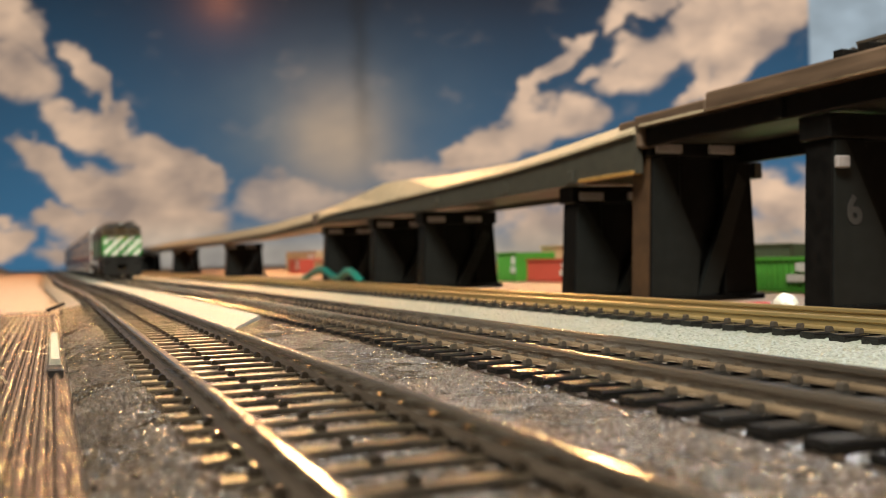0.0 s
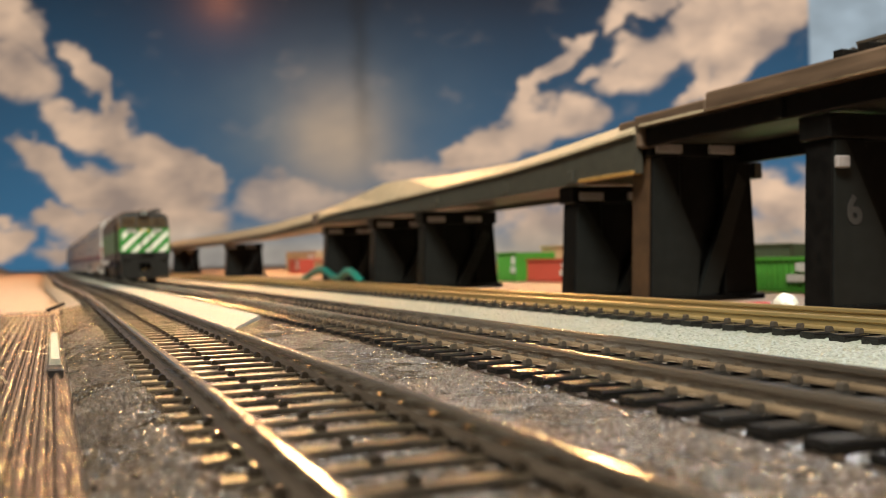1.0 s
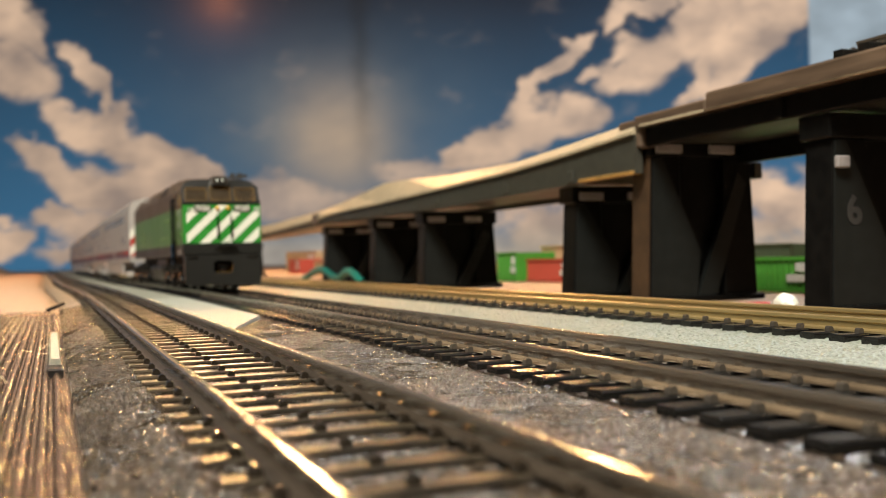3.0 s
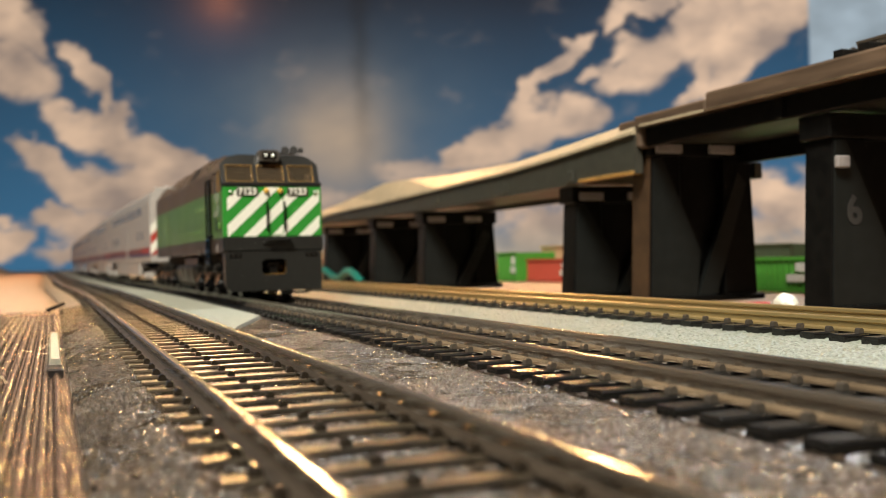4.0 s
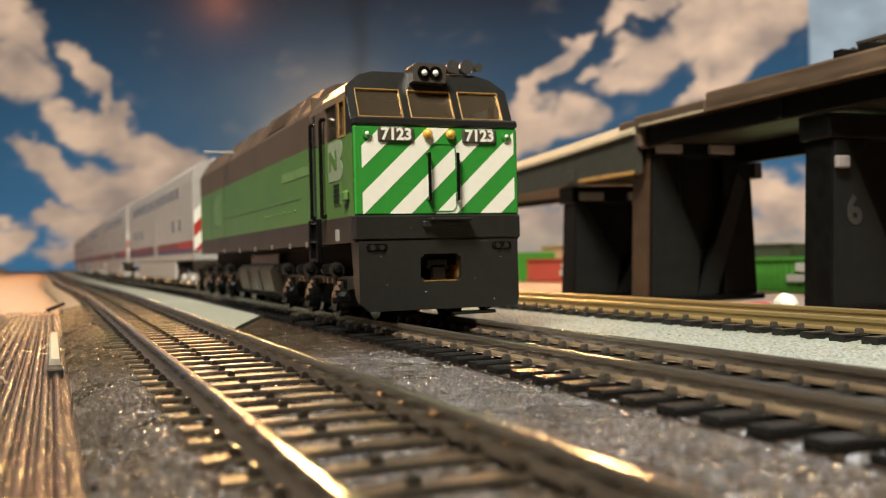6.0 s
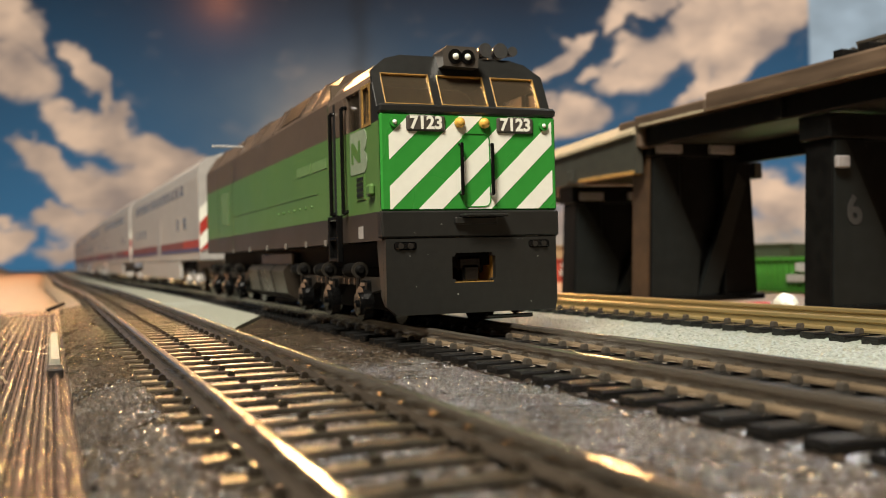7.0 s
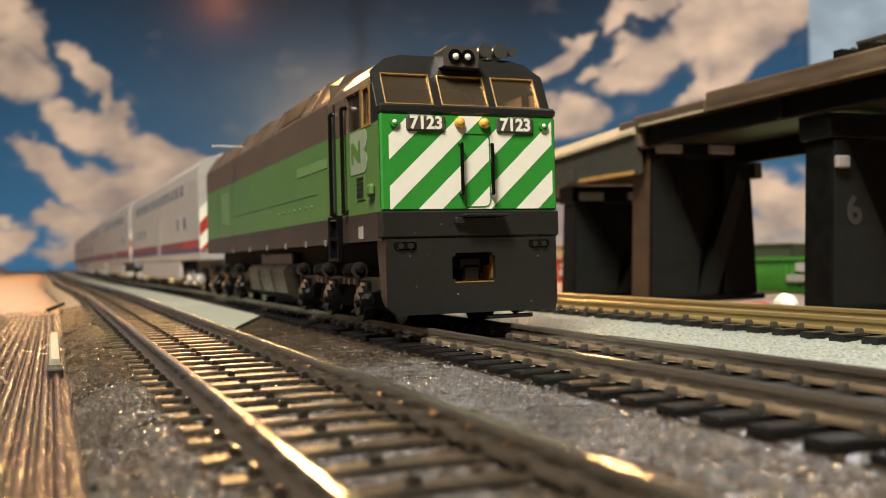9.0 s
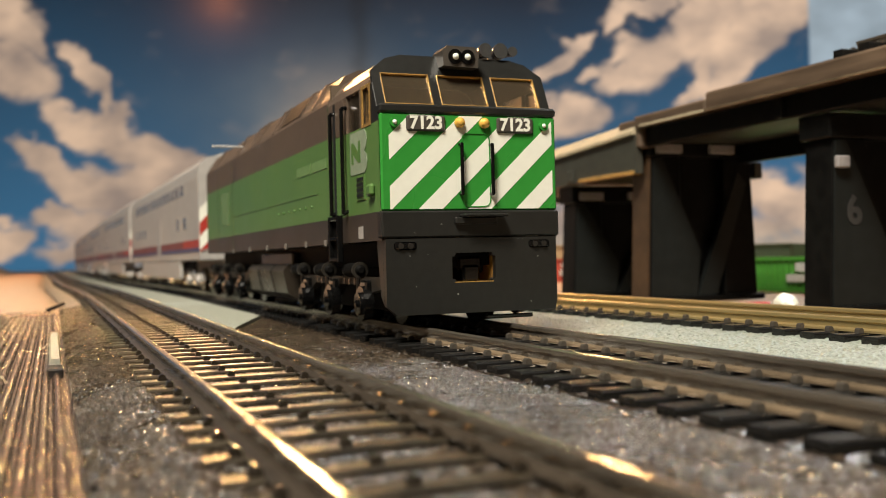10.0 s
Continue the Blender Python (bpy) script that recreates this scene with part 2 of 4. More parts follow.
def backdrop():
    """A printed sky on a tall flat wall that glows by itself: blue with cumulus clouds and a painted lamp glow, its
    colours worked out on a fine grid.
    """
    nx, nz = 420, 310
    a = np.linspace(-0.62, 0.62, nx)
    e = np.linspace(-0.214, 0.36, nz)
    A, E = np.meshgrid(a, e)
    high_left = ((22, 18, 92, 48, 40), (75, 62, 48, 22, 55), (38, 122, 84, 46, 30), (155, 98, 30, 17, 38), (180, 135, 42, 15, 58), (198, 185, 30, 9, 82),
                 (150, 226, 60, 33, 40), (218, 246, 64, 40, 32), (296, 288, 96, 38, 28), (366, 314, 42, 26, 20))
    low_left = ((72, 268, 62, 22, 24), (138, 328, 95, 32, 30), (265, 345, 125, 60, 4), (115, 385, 70, 25, 0), (240, 408, 130, 46, 0), (335, 388, 76, 32, 0),
                (8, 425, 52, 34, 8), (165, 448, 90, 28, 0))
    right = ((836, 272, 62, 20, -22), (885, 255, 84, 35, -26), (960, 222, 78, 40, -22), (1030, 204, 52, 38, -14), (952, 164, 14, 32, 18), (1000, 114, 58, 17, -38),
             (1052, 74, 28, 13, -32), (1056, 132, 24, 8, -22), (1118, 126, 56, 26, -30), (1180, 95, 88, 42, -40), (1262, 42, 90, 58, -35), (1352, 52, 118, 50, -38),
             (1320, 120, 96, 27, -50), (1122, 40, 34, 14, -52), (1168, 4, 84, 22, -24), (1262, 140, 15, 42, 0), (1238, 168, 44, 12, -30), (1424, 14, 64, 40, -40), (1390, 345, 60, 34, 0))
    faint = ((468, 338, 44, 34, 25), (545, 368, 110, 34, 0), (740, 302, 60, 16, -12))
    soft = np.zeros_like(A)
    roll = math.radians(-1.436)                    # the print hangs a little askew
    px = 784 + 1750 * (A * math.cos(roll) - (E - 0.0073) * math.sin(roll))
    py = 441 - 1750 * ((E - 0.0073) * math.cos(roll) - A * math.sin(roll))
    warp = np.zeros_like(A)
    fine = np.zeros_like(A)
    shade = np.zeros_like(A)
    for j in range(nz):
        for i in range(nx):
            p = Vector((a[i] * 18, e[j] * 26, 0.0))
            warp[j, i] = noise.fractal(p * 1.3, 0.8, 2.1, 5)
            fine[j, i] = noise.fractal(p * 1.1 + Vector((7, 3, 1)), 0.9, 2.0, 4)
            shade[j, i] = noise.fractal(p * 0.8 + Vector((1, 9, 4)), 0.9, 2.0, 4)
    thin = np.zeros_like(A)
    for bank, field in ((high_left + low_left + right, soft), (faint, thin)):
        for cx, cy, rx, ry, tilt in bank:
            co, si = math.cos(math.radians(tilt)), math.sin(math.radians(tilt))
            dx, dy = px - cx + 20 * fine + 8 * shade, py - cy + 20 * warp
            d = ((dx * co + dy * si) / rx) ** 2 + ((dy * co - dx * si) / ry) ** 2
            np.maximum(field, 1.3 - d * 0.75, out=field)
    low = np.clip((py - 265) / 60, 0, 1) * np.clip((px - 640) / 120, 0, 1) * (0.85 + 0.5 * warp)
    soft = np.maximum(soft, low) + 0.24 * warp
    cover = np.clip((soft - 0.2) / 0.7, 0, 1)
    cover = cover * cover * (3 - 2 * cover)
    cover = np.maximum(cover, 0.7 * np.clip((thin + 0.25 * warp - 0.1) / 0.9, 0, 1))
    up = np.clip((455 - py) / 455, 0, 1)[..., None]
    sky = np.array((0.030, 0.115, 0.215)) * (1 - up) + np.array((0.003, 0.011, 0.026)) * up
    sky = sky + (1 - np.clip(np.abs(px - 120) / 420, 0, 1))[..., None] * np.array((0.002, 0.018, 0.034))
    sky = sky * (1 + 0.2 * np.clip((px - 650) / 150, 0, 1))[..., None]
    sky = sky + (np.clip((px - 950) / 400, 0, 1))[..., None] * np.array((0.006, 0.03, 0.06))
    # A warm diffuse lamp glow painted into the print, inside a wide grey-blue veil.
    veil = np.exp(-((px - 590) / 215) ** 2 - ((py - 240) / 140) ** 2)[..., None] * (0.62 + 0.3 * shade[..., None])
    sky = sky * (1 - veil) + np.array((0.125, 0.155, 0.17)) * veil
    lamp_glow = np.exp(-((px - 605) / 85) ** 2 - ((py - 245) / 95) ** 2)[..., None] * (0.95 + 0.2 * shade[..., None])
    lamp_glow = np.clip(lamp_glow, 0, 1)
    sky = sky * (1 - 0.9 * lamp_glow) + np.array((0.47, 0.34, 0.23)) * 0.9 * lamp_glow
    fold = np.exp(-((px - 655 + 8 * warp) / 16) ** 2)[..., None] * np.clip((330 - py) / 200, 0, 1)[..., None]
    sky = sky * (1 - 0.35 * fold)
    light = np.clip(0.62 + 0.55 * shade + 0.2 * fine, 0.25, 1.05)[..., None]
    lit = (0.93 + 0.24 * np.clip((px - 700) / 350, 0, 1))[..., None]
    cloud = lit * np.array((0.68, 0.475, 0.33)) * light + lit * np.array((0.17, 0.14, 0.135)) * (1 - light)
    c = cover[..., None]
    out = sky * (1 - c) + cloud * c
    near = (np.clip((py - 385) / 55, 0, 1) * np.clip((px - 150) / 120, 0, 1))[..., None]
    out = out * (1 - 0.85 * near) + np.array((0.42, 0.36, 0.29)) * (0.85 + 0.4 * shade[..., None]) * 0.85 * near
    panel = (px > 1450)[..., None]
    out = np.where(panel, np.array((0.36, 0.44, 0.50)) * (0.9 + 0.3 * shade[..., None]), out)
    verts = np.stack([(A * BACK).ravel(), np.zeros(A.size), (E * BACK).ravel()], 1)
    idx = np.arange(A.size).reshape(nz, nx)
    quads = np.stack([idx[:-1, :-1], idx[:-1, 1:], idx[1:, 1:], idx[1:, :-1]], -1).reshape(-1, 4)
    me = bpy.data.meshes.new("backdrop")
    me.from_pydata(verts.tolist(), [], quads.tolist())
    col = me.color_attributes.new("print", "FLOAT_COLOR", "POINT")
    rgba = np.ones((A.size, 4))
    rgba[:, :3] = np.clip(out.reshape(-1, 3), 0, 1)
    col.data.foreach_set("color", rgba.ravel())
    m = bpy.data.materials.new("glowing_printed_sky")
    m.use_nodes = True
    n, l = m.node_tree.nodes, m.node_tree.links
    at = n.new("ShaderNodeAttribute")
    at.attribute_name = "print"
    b = n["Principled BSDF"]
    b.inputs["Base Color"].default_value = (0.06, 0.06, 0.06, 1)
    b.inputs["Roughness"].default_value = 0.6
    # The print emits its colours itself instead of being lit by the lamps.
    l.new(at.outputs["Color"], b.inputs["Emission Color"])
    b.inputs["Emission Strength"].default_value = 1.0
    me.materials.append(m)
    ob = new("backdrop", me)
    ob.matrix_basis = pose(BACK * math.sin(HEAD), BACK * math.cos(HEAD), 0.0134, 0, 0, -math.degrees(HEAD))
    return tagged(ob, "self-glowing printed blue sky backdrop with peach-lit cumulus clouds", "backdrop", kind="structure")


backdrop()

ROOM = material("dim_room_plaster", (0.16, 0.13, 0.11), 0.8, 0, (0.12, 0.1, 0.085), 8, 0.5, stain=0.2, stain_grain=2)
for name, row in (("wall_west", (-2600, -2500, -2500, 5200, -900, 2400)), ("wall_south", (-2600, 5200, -2600, -2500, -900, 2400)),
                  ("wall_east", (5200, 5300, -2600, 5200, -900, 2400)), ("wall_north", (-2600, 5300, 5200, 5300, -900, 2400)),
                  ("ceiling", (-2600, 5300, -2600, 5300, 2400, 2500)), ("floor", (-2600, 5300, -2600, 5300, -1000, -900))):
    tagged(part(name, boxes(row), ROOM, None), "plain dim painted room surface", name.split("_")[0], kind="structure")

# The table under everything.
table = tagged(part("table", boxes((-900, 2200, -400, 4100, -45, -5.5), bevel=2), TABLE, None), "pale brown wooden layout table", "table", kind="structure")
for x in (-820, 2050):
    for y in (-320, 1800, 3950):
        part("leg", boxes((x, x + 70, y, y + 70, -900, -45), bevel=3), TABLE, table)


def bed(name, mat, xs, y0, y1, step, height, rough, label, category="roadbed", edge=None):
    """A grainy sheet between xs = (x0, x1): height(x) gives its top, rough the grain's relief; it is closed down to the table."""
    nx = max(2, int((xs[1] - xs[0]) / step))
    ys = []
    y = y0
    while y < y1:
        ys.append(y)
        y += step * max(1.0, abs(y) / 160.0) if y > 0 else step * 8
    ys.append(y1)
    gx = np.linspace(xs[0], xs[1], nx)
    X, Y = np.meshgrid(gx, np.array(ys))
    if edge:
        Y = Y + edge(X) * (1 - (Y - y0) / (y1 - y0))
    H = height(X)
    X = X + bend(Y)
    Z = H + rough * np.random.normal(0, 1, X.shape).clip(-1.8, 2.2)
    Z[:, 0] = Z[:, -1] = -5.4
    Z[0, :] = Z[-1, :] = -5.4
    X[:, 0] = X[:, 1]
    X[:, -1] = X[:, -2]
    idx = np.arange(X.size).reshape(X.shape)
    quads = np.stack([idx[:-1, :-1], idx[:-1, 1:], idx[1:, 1:], idx[1:, :-1]], -1).reshape(-1, 4)
    me = bpy.data.meshes.new(name)
    me.from_pydata((np.stack([X.ravel(), Y.ravel(), Z.ravel()], 1) * MM).tolist(), [], quads.tolist())
    me.materials.append(mat)
    return tagged(new(name, me), label, category, kind="structure")


BED_X, BED_Z = (2, 5, 9, 38, 44, 51, 57.5), (-4.4, -3.6, -3.0, -3.0, -3.2, -3.45, -3.6)
bed("roadbed_1", BALLAST, (2.0, 57.5), -60, 425, 0.2,
    lambda x: np.interp(x, BED_X, BED_Z), 0.09,
    "glittering grey-brown grainy roadbed between the tracks")
bed("roadbed_2", BALLAST, (57.5, 96), -60, 425, 0.6, lambda x: -3.6 + 0 * x, 0.1, "dark grainy roadbed under the middle track")
bed("far_roadbed_1", FAR_BED, (2.0, 96), 426, 3880, 1.2, lambda x: np.interp(x, (2, 5, 9, 50, 58, 96), (-4.4, -3.5, -2.9, -2.9, -3.6, -3.6)), 0.05, "dull tan foam roadbed further along the tracks")
bed("roadbed_3", WHITE_BED, (96, 160), -60, 3880, 0.6, lambda x: np.interp(x, (96, 99, 118, 160), (-3.6, -3.0, -2.7, -2.7)), 0.12,
    "off-white speckled foam bed under the brass track")
bed("white_strip", WHITE_STRIP, (39, 57.4), 232, 3880, 0.9, lambda x: np.interp(x, (39, 41, 55, 57.4), (-2.9, -2.3, -2.4, -2.7)), 0.03,
    "smooth off-white foam strip between the tracks", "foam strip", edge=lambda x: (x - 39) * 3.2)


def glitter():
    """Sparse shining grains lying on the first roadbed, too small and many to pick apart."""
    rng = np.random.RandomState(7)
    n = 60000
    x = np.where(rng.rand(n) < 0.5, rng.uniform(3.2, 11.5, n), rng.uniform(37.6, 56.8, n))
    y = 50 + 330 * rng.rand(n) ** 1.4
    z = np.interp(x, BED_X, BED_Z) + 0.06
    r = 0.03 + 0.045 * rng.rand(n) ** 2
    corner = np.array(((1, 0, 0), (-1, 0, 0), (0, 1, 0), (0, -1, 0), (0, 0, 1), (0, 0, -1)), dtype=float)
    tri = np.array(((0, 2, 4), (2, 1, 4), (1, 3, 4), (3, 0, 4), (2, 0, 5), (1, 2, 5), (3, 1, 5), (0, 3, 5)))
    spin = np.linalg.qr(rng.normal(size=(n, 3, 3)))[0]
    v = np.einsum("nij,kj->nki", spin, corner) * r[:, None, None] + np.stack([x, y, z], 1)[:, None, :]
    f = tri[None] + 6 * np.arange(n)[:, None, None]
    me = bpy.data.meshes.new("glittering_grains")
    me.from_pydata((v.reshape(-1, 3) * MM).tolist(), [], f.reshape(-1, 3).tolist())
    me.materials.append(GLITTER)
    return tagged(new("glittering_grains", me), "scattered shining mineral grains on the grey roadbed", "grains", kind="stuff")


glitter()


def ridged_board():
    """A brown board with lengthwise ridges beside the first track."""
    bm = bmesh.new()
    outline = [(-70, -5.4)]
    x = -70.0
    while x < 0.6:
        outline += [(x, -4.65), (x + 0.4, -3.9), (x + 0.65, -3.75), (x + 0.95, -3.9), (x + 1.3, -4.65)]
        x += 1.62
    outline += [(1.4, -5.0), (2.3, -5.1), (2.3, -5.4)]
    prism(bm, outline, -60, 400)
    return tagged(part("ridged_board", bm, BOARD, None), "brown board with fine lengthwise ridges catching lamplight", "board", kind="structure")


ridged_board()


def sand_board():
    bm = bmesh.new()
    prism(bm, [(-420, 402), (-1.5, 402)] + [(float(bend(y)) - 1.5, y) for y in STATIONS[2:]] + [(-420, 3880)], -5.4, -3.6, "z")
    bmesh.ops.create_grid(bm, x_segments=24, y_segments=24, size=1.0)
    for v in bm.verts:
        if abs(v.co.x) <= 1.001 and abs(v.co.y) <= 1.001 and abs(v.co.z) < 0.001:
            u, w = v.co.x, v.co.y
            hill = max(0, 1 - u * u - w * w)
            v.co = Vector((-190 + u * 110, 2600 + w * 600, -3.7 + hill * (26 + 8 * noise.noise(Vector((u * 4, w * 4, 0))))))
    return tagged(part("sand_board", bm, SAND, None, smooth=False), "pale sandy board with a low mound", "board", kind="structure")


sand_board()


# ---- tracks ----
GAUGE, PITCH = 16.5, 7.2


def rail_outline(cx, top):
    w = ((-1.25, -2.54), (1.25, -2.54), (1.25, -2.2), (0.3, -1.9), (0.28, -0.95), (0.62, -0.75), (0.62, -0.22), (0.45, -0.04), (0.2, 0),
         (-0.2, 0), (-0.45, -0.04), (-0.62, -0.22), (-0.62, -0.75), (-0.28, -0.95), (-0.3, -1.9), (-1.25, -2.2))
    return [(cx + x, top + z) for x, z in w]


def tie_mesh(name, mat, wide, half, spike, knob=False):
    bm = bmesh.new()
    prism(bm, [(-wide, -2.0), (wide, -2.0), (wide, -0.25), (wide - 0.22, 0), (-wide + 0.22, 0), (-wide, -0.25)], -half, half, "x")
    n = len(bm.faces)
    for x in (-GAUGE / 2 - 0.5, GAUGE / 2 + 0.5):
        for s in (-1, 1):
            c = x + s * 1.75
            prism(bm, [(c - 0.55, 0), (c + 0.55, 0), (c + 0.45, 0.6), (c + 0.2, 0.85), (c - 0.2, 0.85), (c - 0.45, 0.6)], -0.55, 0.55)
    if knob:
        c = -1.2
        prism(bm, [(c - 0.5, 0), (c + 0.5, 0), (c + 0.42, 0.5), (c + 0.2, 0.72), (c - 0.2, 0.72), (c - 0.42, 0.5)], -0.5, 0.5)
    bm.faces.ensure_lookup_table()
    for f in bm.faces[n:]:
        f.material_index = 1
    ob = part(name, bm, [mat, spike], None)
    me = ob.data
    bpy.data.objects.remove(ob)
    return me


def track(x_left, top, rail_mat, tie_mat, wide, half, spike, pitch, label, first):
    """Two rails and their ties; the nearest ties are parts, the far ones one mesh."""
    t = thing("railway_track", x_left + GAUGE / 2, 0, 0)
    for s in (-1, 1):
        bm = bmesh.new()
        cx = s * (GAUGE / 2 + 0.5)
        sweep(bm, rail_outline(cx, top))
        r = part("rail", bm, rail_mat, t)
        bm = bmesh.new()
        sweep(bm, [(cx - 1.3, top - 2.5), (cx + 1.3, top - 2.5), (cx + 1.3, top - 2.17), (cx + 0.33, top - 1.87), (cx - 0.33, top - 1.87), (cx - 1.3, top - 2.17)])
        part("foot", bm, (FOOT if top == 0.0 else DARK_FOOT) if rail_mat == STEEL else BRASS, r, "rail foot")
    me = tie_mesh("tie", tie_mat, wide, half, spike, knob=tie_mat == TIE_BROWN)
    z = top - 2.54
    y = first
    rest = bmesh.new()
    while y < 3860:
        if -40 < y < 1100:
            ob = new("tie", me)
            ob.parent = t
            ob.matrix_basis = pose((random.uniform(-0.2, 0.2) + float(bend(y))) * MM, (y + random.uniform(-0.12, 0.12)) * MM, (z + random.uniform(-0.06, 0.06)) * MM, random.uniform(-1.2, 1.2), 0, random.uniform(-0.7, 0.7) + heading(y))
        else:
            s = float(bend(y))
            box(rest, s - half, s + half, y - wide, y + wide, z - 2, z)
        y += pitch
    tagged(part("far_ties", rest, tie_mat, t), kind="stuff")
    return tagged(t, label, "track", "tracks")


track(15.9, 0.1, STEEL, TIE_BROWN, 1.3, 13.2, SPIKE, 8.2, "dull steel model railway track on grey-brown painted ties", -74.5)
track(66.4, 0.0, STEEL, TIE_BLACK, 1.75, 16.2, SPIKE_PALE, 7.2, "dull steel model railway track on black plastic ties", -79.2)
track(131.0, 1.0, BRASS, TIE_BLACK, 1.75, 15.6, SPIKE_PALE, 7.2, "brass model railway track on black plastic ties", -77.0)


# ---- bridge ----
def pier(x, y, top, number="", tab=0.0):
    """A black plastic bent: two leaning legs, a web with crossed braces and a cap with tabs. Its corner is at (x, y)."""
    p = thing("bridge_pier", x, y, -5.5)
    hgt, w, d = top + 5.5, 48.0, 11.0
    lean = 2.2
    for s in (0, 1):
        bm = bmesh.new()
        a = (0, w)[s]
        k = (1, -1)[s]
        prism(bm, [(a - k * 0.0, 0), (a + k * 15, 0), (a + k * (12 + lean), hgt - 7), (a + k * lean, hgt - 7)], 0, d)
        bmesh.ops.bevel(bm, geom=list(bm.edges), offset=0.4, segments=1, affect="EDGES")
        part("leg", bm, PIER, p)
    bm = boxes((13, w - 13, 4.0, 6.0, 0, hgt - 7))
    part("web", bm, PIER, p)
    top_z = hgt - 7
    bm = bmesh.new()
    prism(bm, [(0.6, 1), (20, 1), (22, top_z * 0.35), (6.5, top_z - 0.5), (2.6, top_z - 0.5)], -0.5, 4.2)
    part("gusset", bm, BRACE, p, "triangular gusset plate, painted dark grey as the lit part of the pier")
    bm = bmesh.new()
    prism(bm, [(20.5, 1), (28.5, 1), (w - 4.5, top_z * 0.82), (w - 8.5, top_z * 0.9)], -0.4, 2.2)
    part("brace", bm, BRACE, p)
    part("cap", boxes((0.5, w - 0.5, -0.8, d + 0.8, hgt - 7, hgt), bevel=0.5), PIER, p)
    for u, wide in (((1.5, 4.5),) if number else ((3, 11), (26, 11))):
        part("tab", boxes((u, u + wide, -2.6, -0.8, hgt - 6.0 - tab, hgt - 2.6 - tab), bevel=0.4), TAB, p, "pale plastic tab")
    part("foot", boxes((-2, w + 2, -1.5, d + 1.5, 0, 2.2), bevel=0.4), PIER, p)
    if y == 304:
        # A thin brown strip is added to paint the warm-lit side of this leg.
        bm = bmesh.new()
        prism(bm, [(-0.9, 2.2), (-0.1, 2.2), (lean - 0.1, hgt - 4.3), (lean - 0.9, hgt - 4.3)], 0.4, d - 0.4)
        part("lit_side_strip", bm, STRIP, p, "added brown strip for the warm light on the pier's side")
        part("bearing_block", boxes((-3.5, 6.5, -1.6, 13, hgt - 4.2, hgt + 6.4), bevel=0.8), DECK_WOOD, p, "brown-black bearing block under the deck joint")
    if number:
        lettering("number", number, 11, NUMBER, p, pose(8.5 * MM, -0.62 * MM, 28.5 * MM, 90, -12, 0), "raised moulded pier number")
    return tagged(p, "black plastic bridge pier with crossed braces on the table", "pier", "bridge piers")


for y, top, number in ((95, 44, ""), (215, 50.6, "6"), (304, 54.6, ""), (360, 41, ""), (538, 39.3, ""), (633, 40, ""), (758, 39.3, ""), (1240, 35.4, ""),
                       (1816, 37.4, ""), (2500, 37, "")):
    pier(200, y, top, number, 9.5 if number else 0.0)


SPAN = ((305, 55.5, 61), (364, 52.4, 57.9), (410, 50.6, 55.8), (500, 49.2, 57), (560, 48.3, 60), (605, 47.6, 61), (670, 47.3, 56.5), (730, 46.3, 53),
        (768, 44, 51.8), (940, 40, 48.6), (1200, 38.5, 48), (1720, 41, 50), (3450, 40, 51))   # along the far span: the fascia's top, the kerb's top
UNDER = ((305, 41.5), (500, 39.5), (600, 40), (670, 40.8), (735, 41.5), (770, 39.5), (940, 37), (1200, 35.5), (1730, 37.6), (3450, 37))   # its lower edge


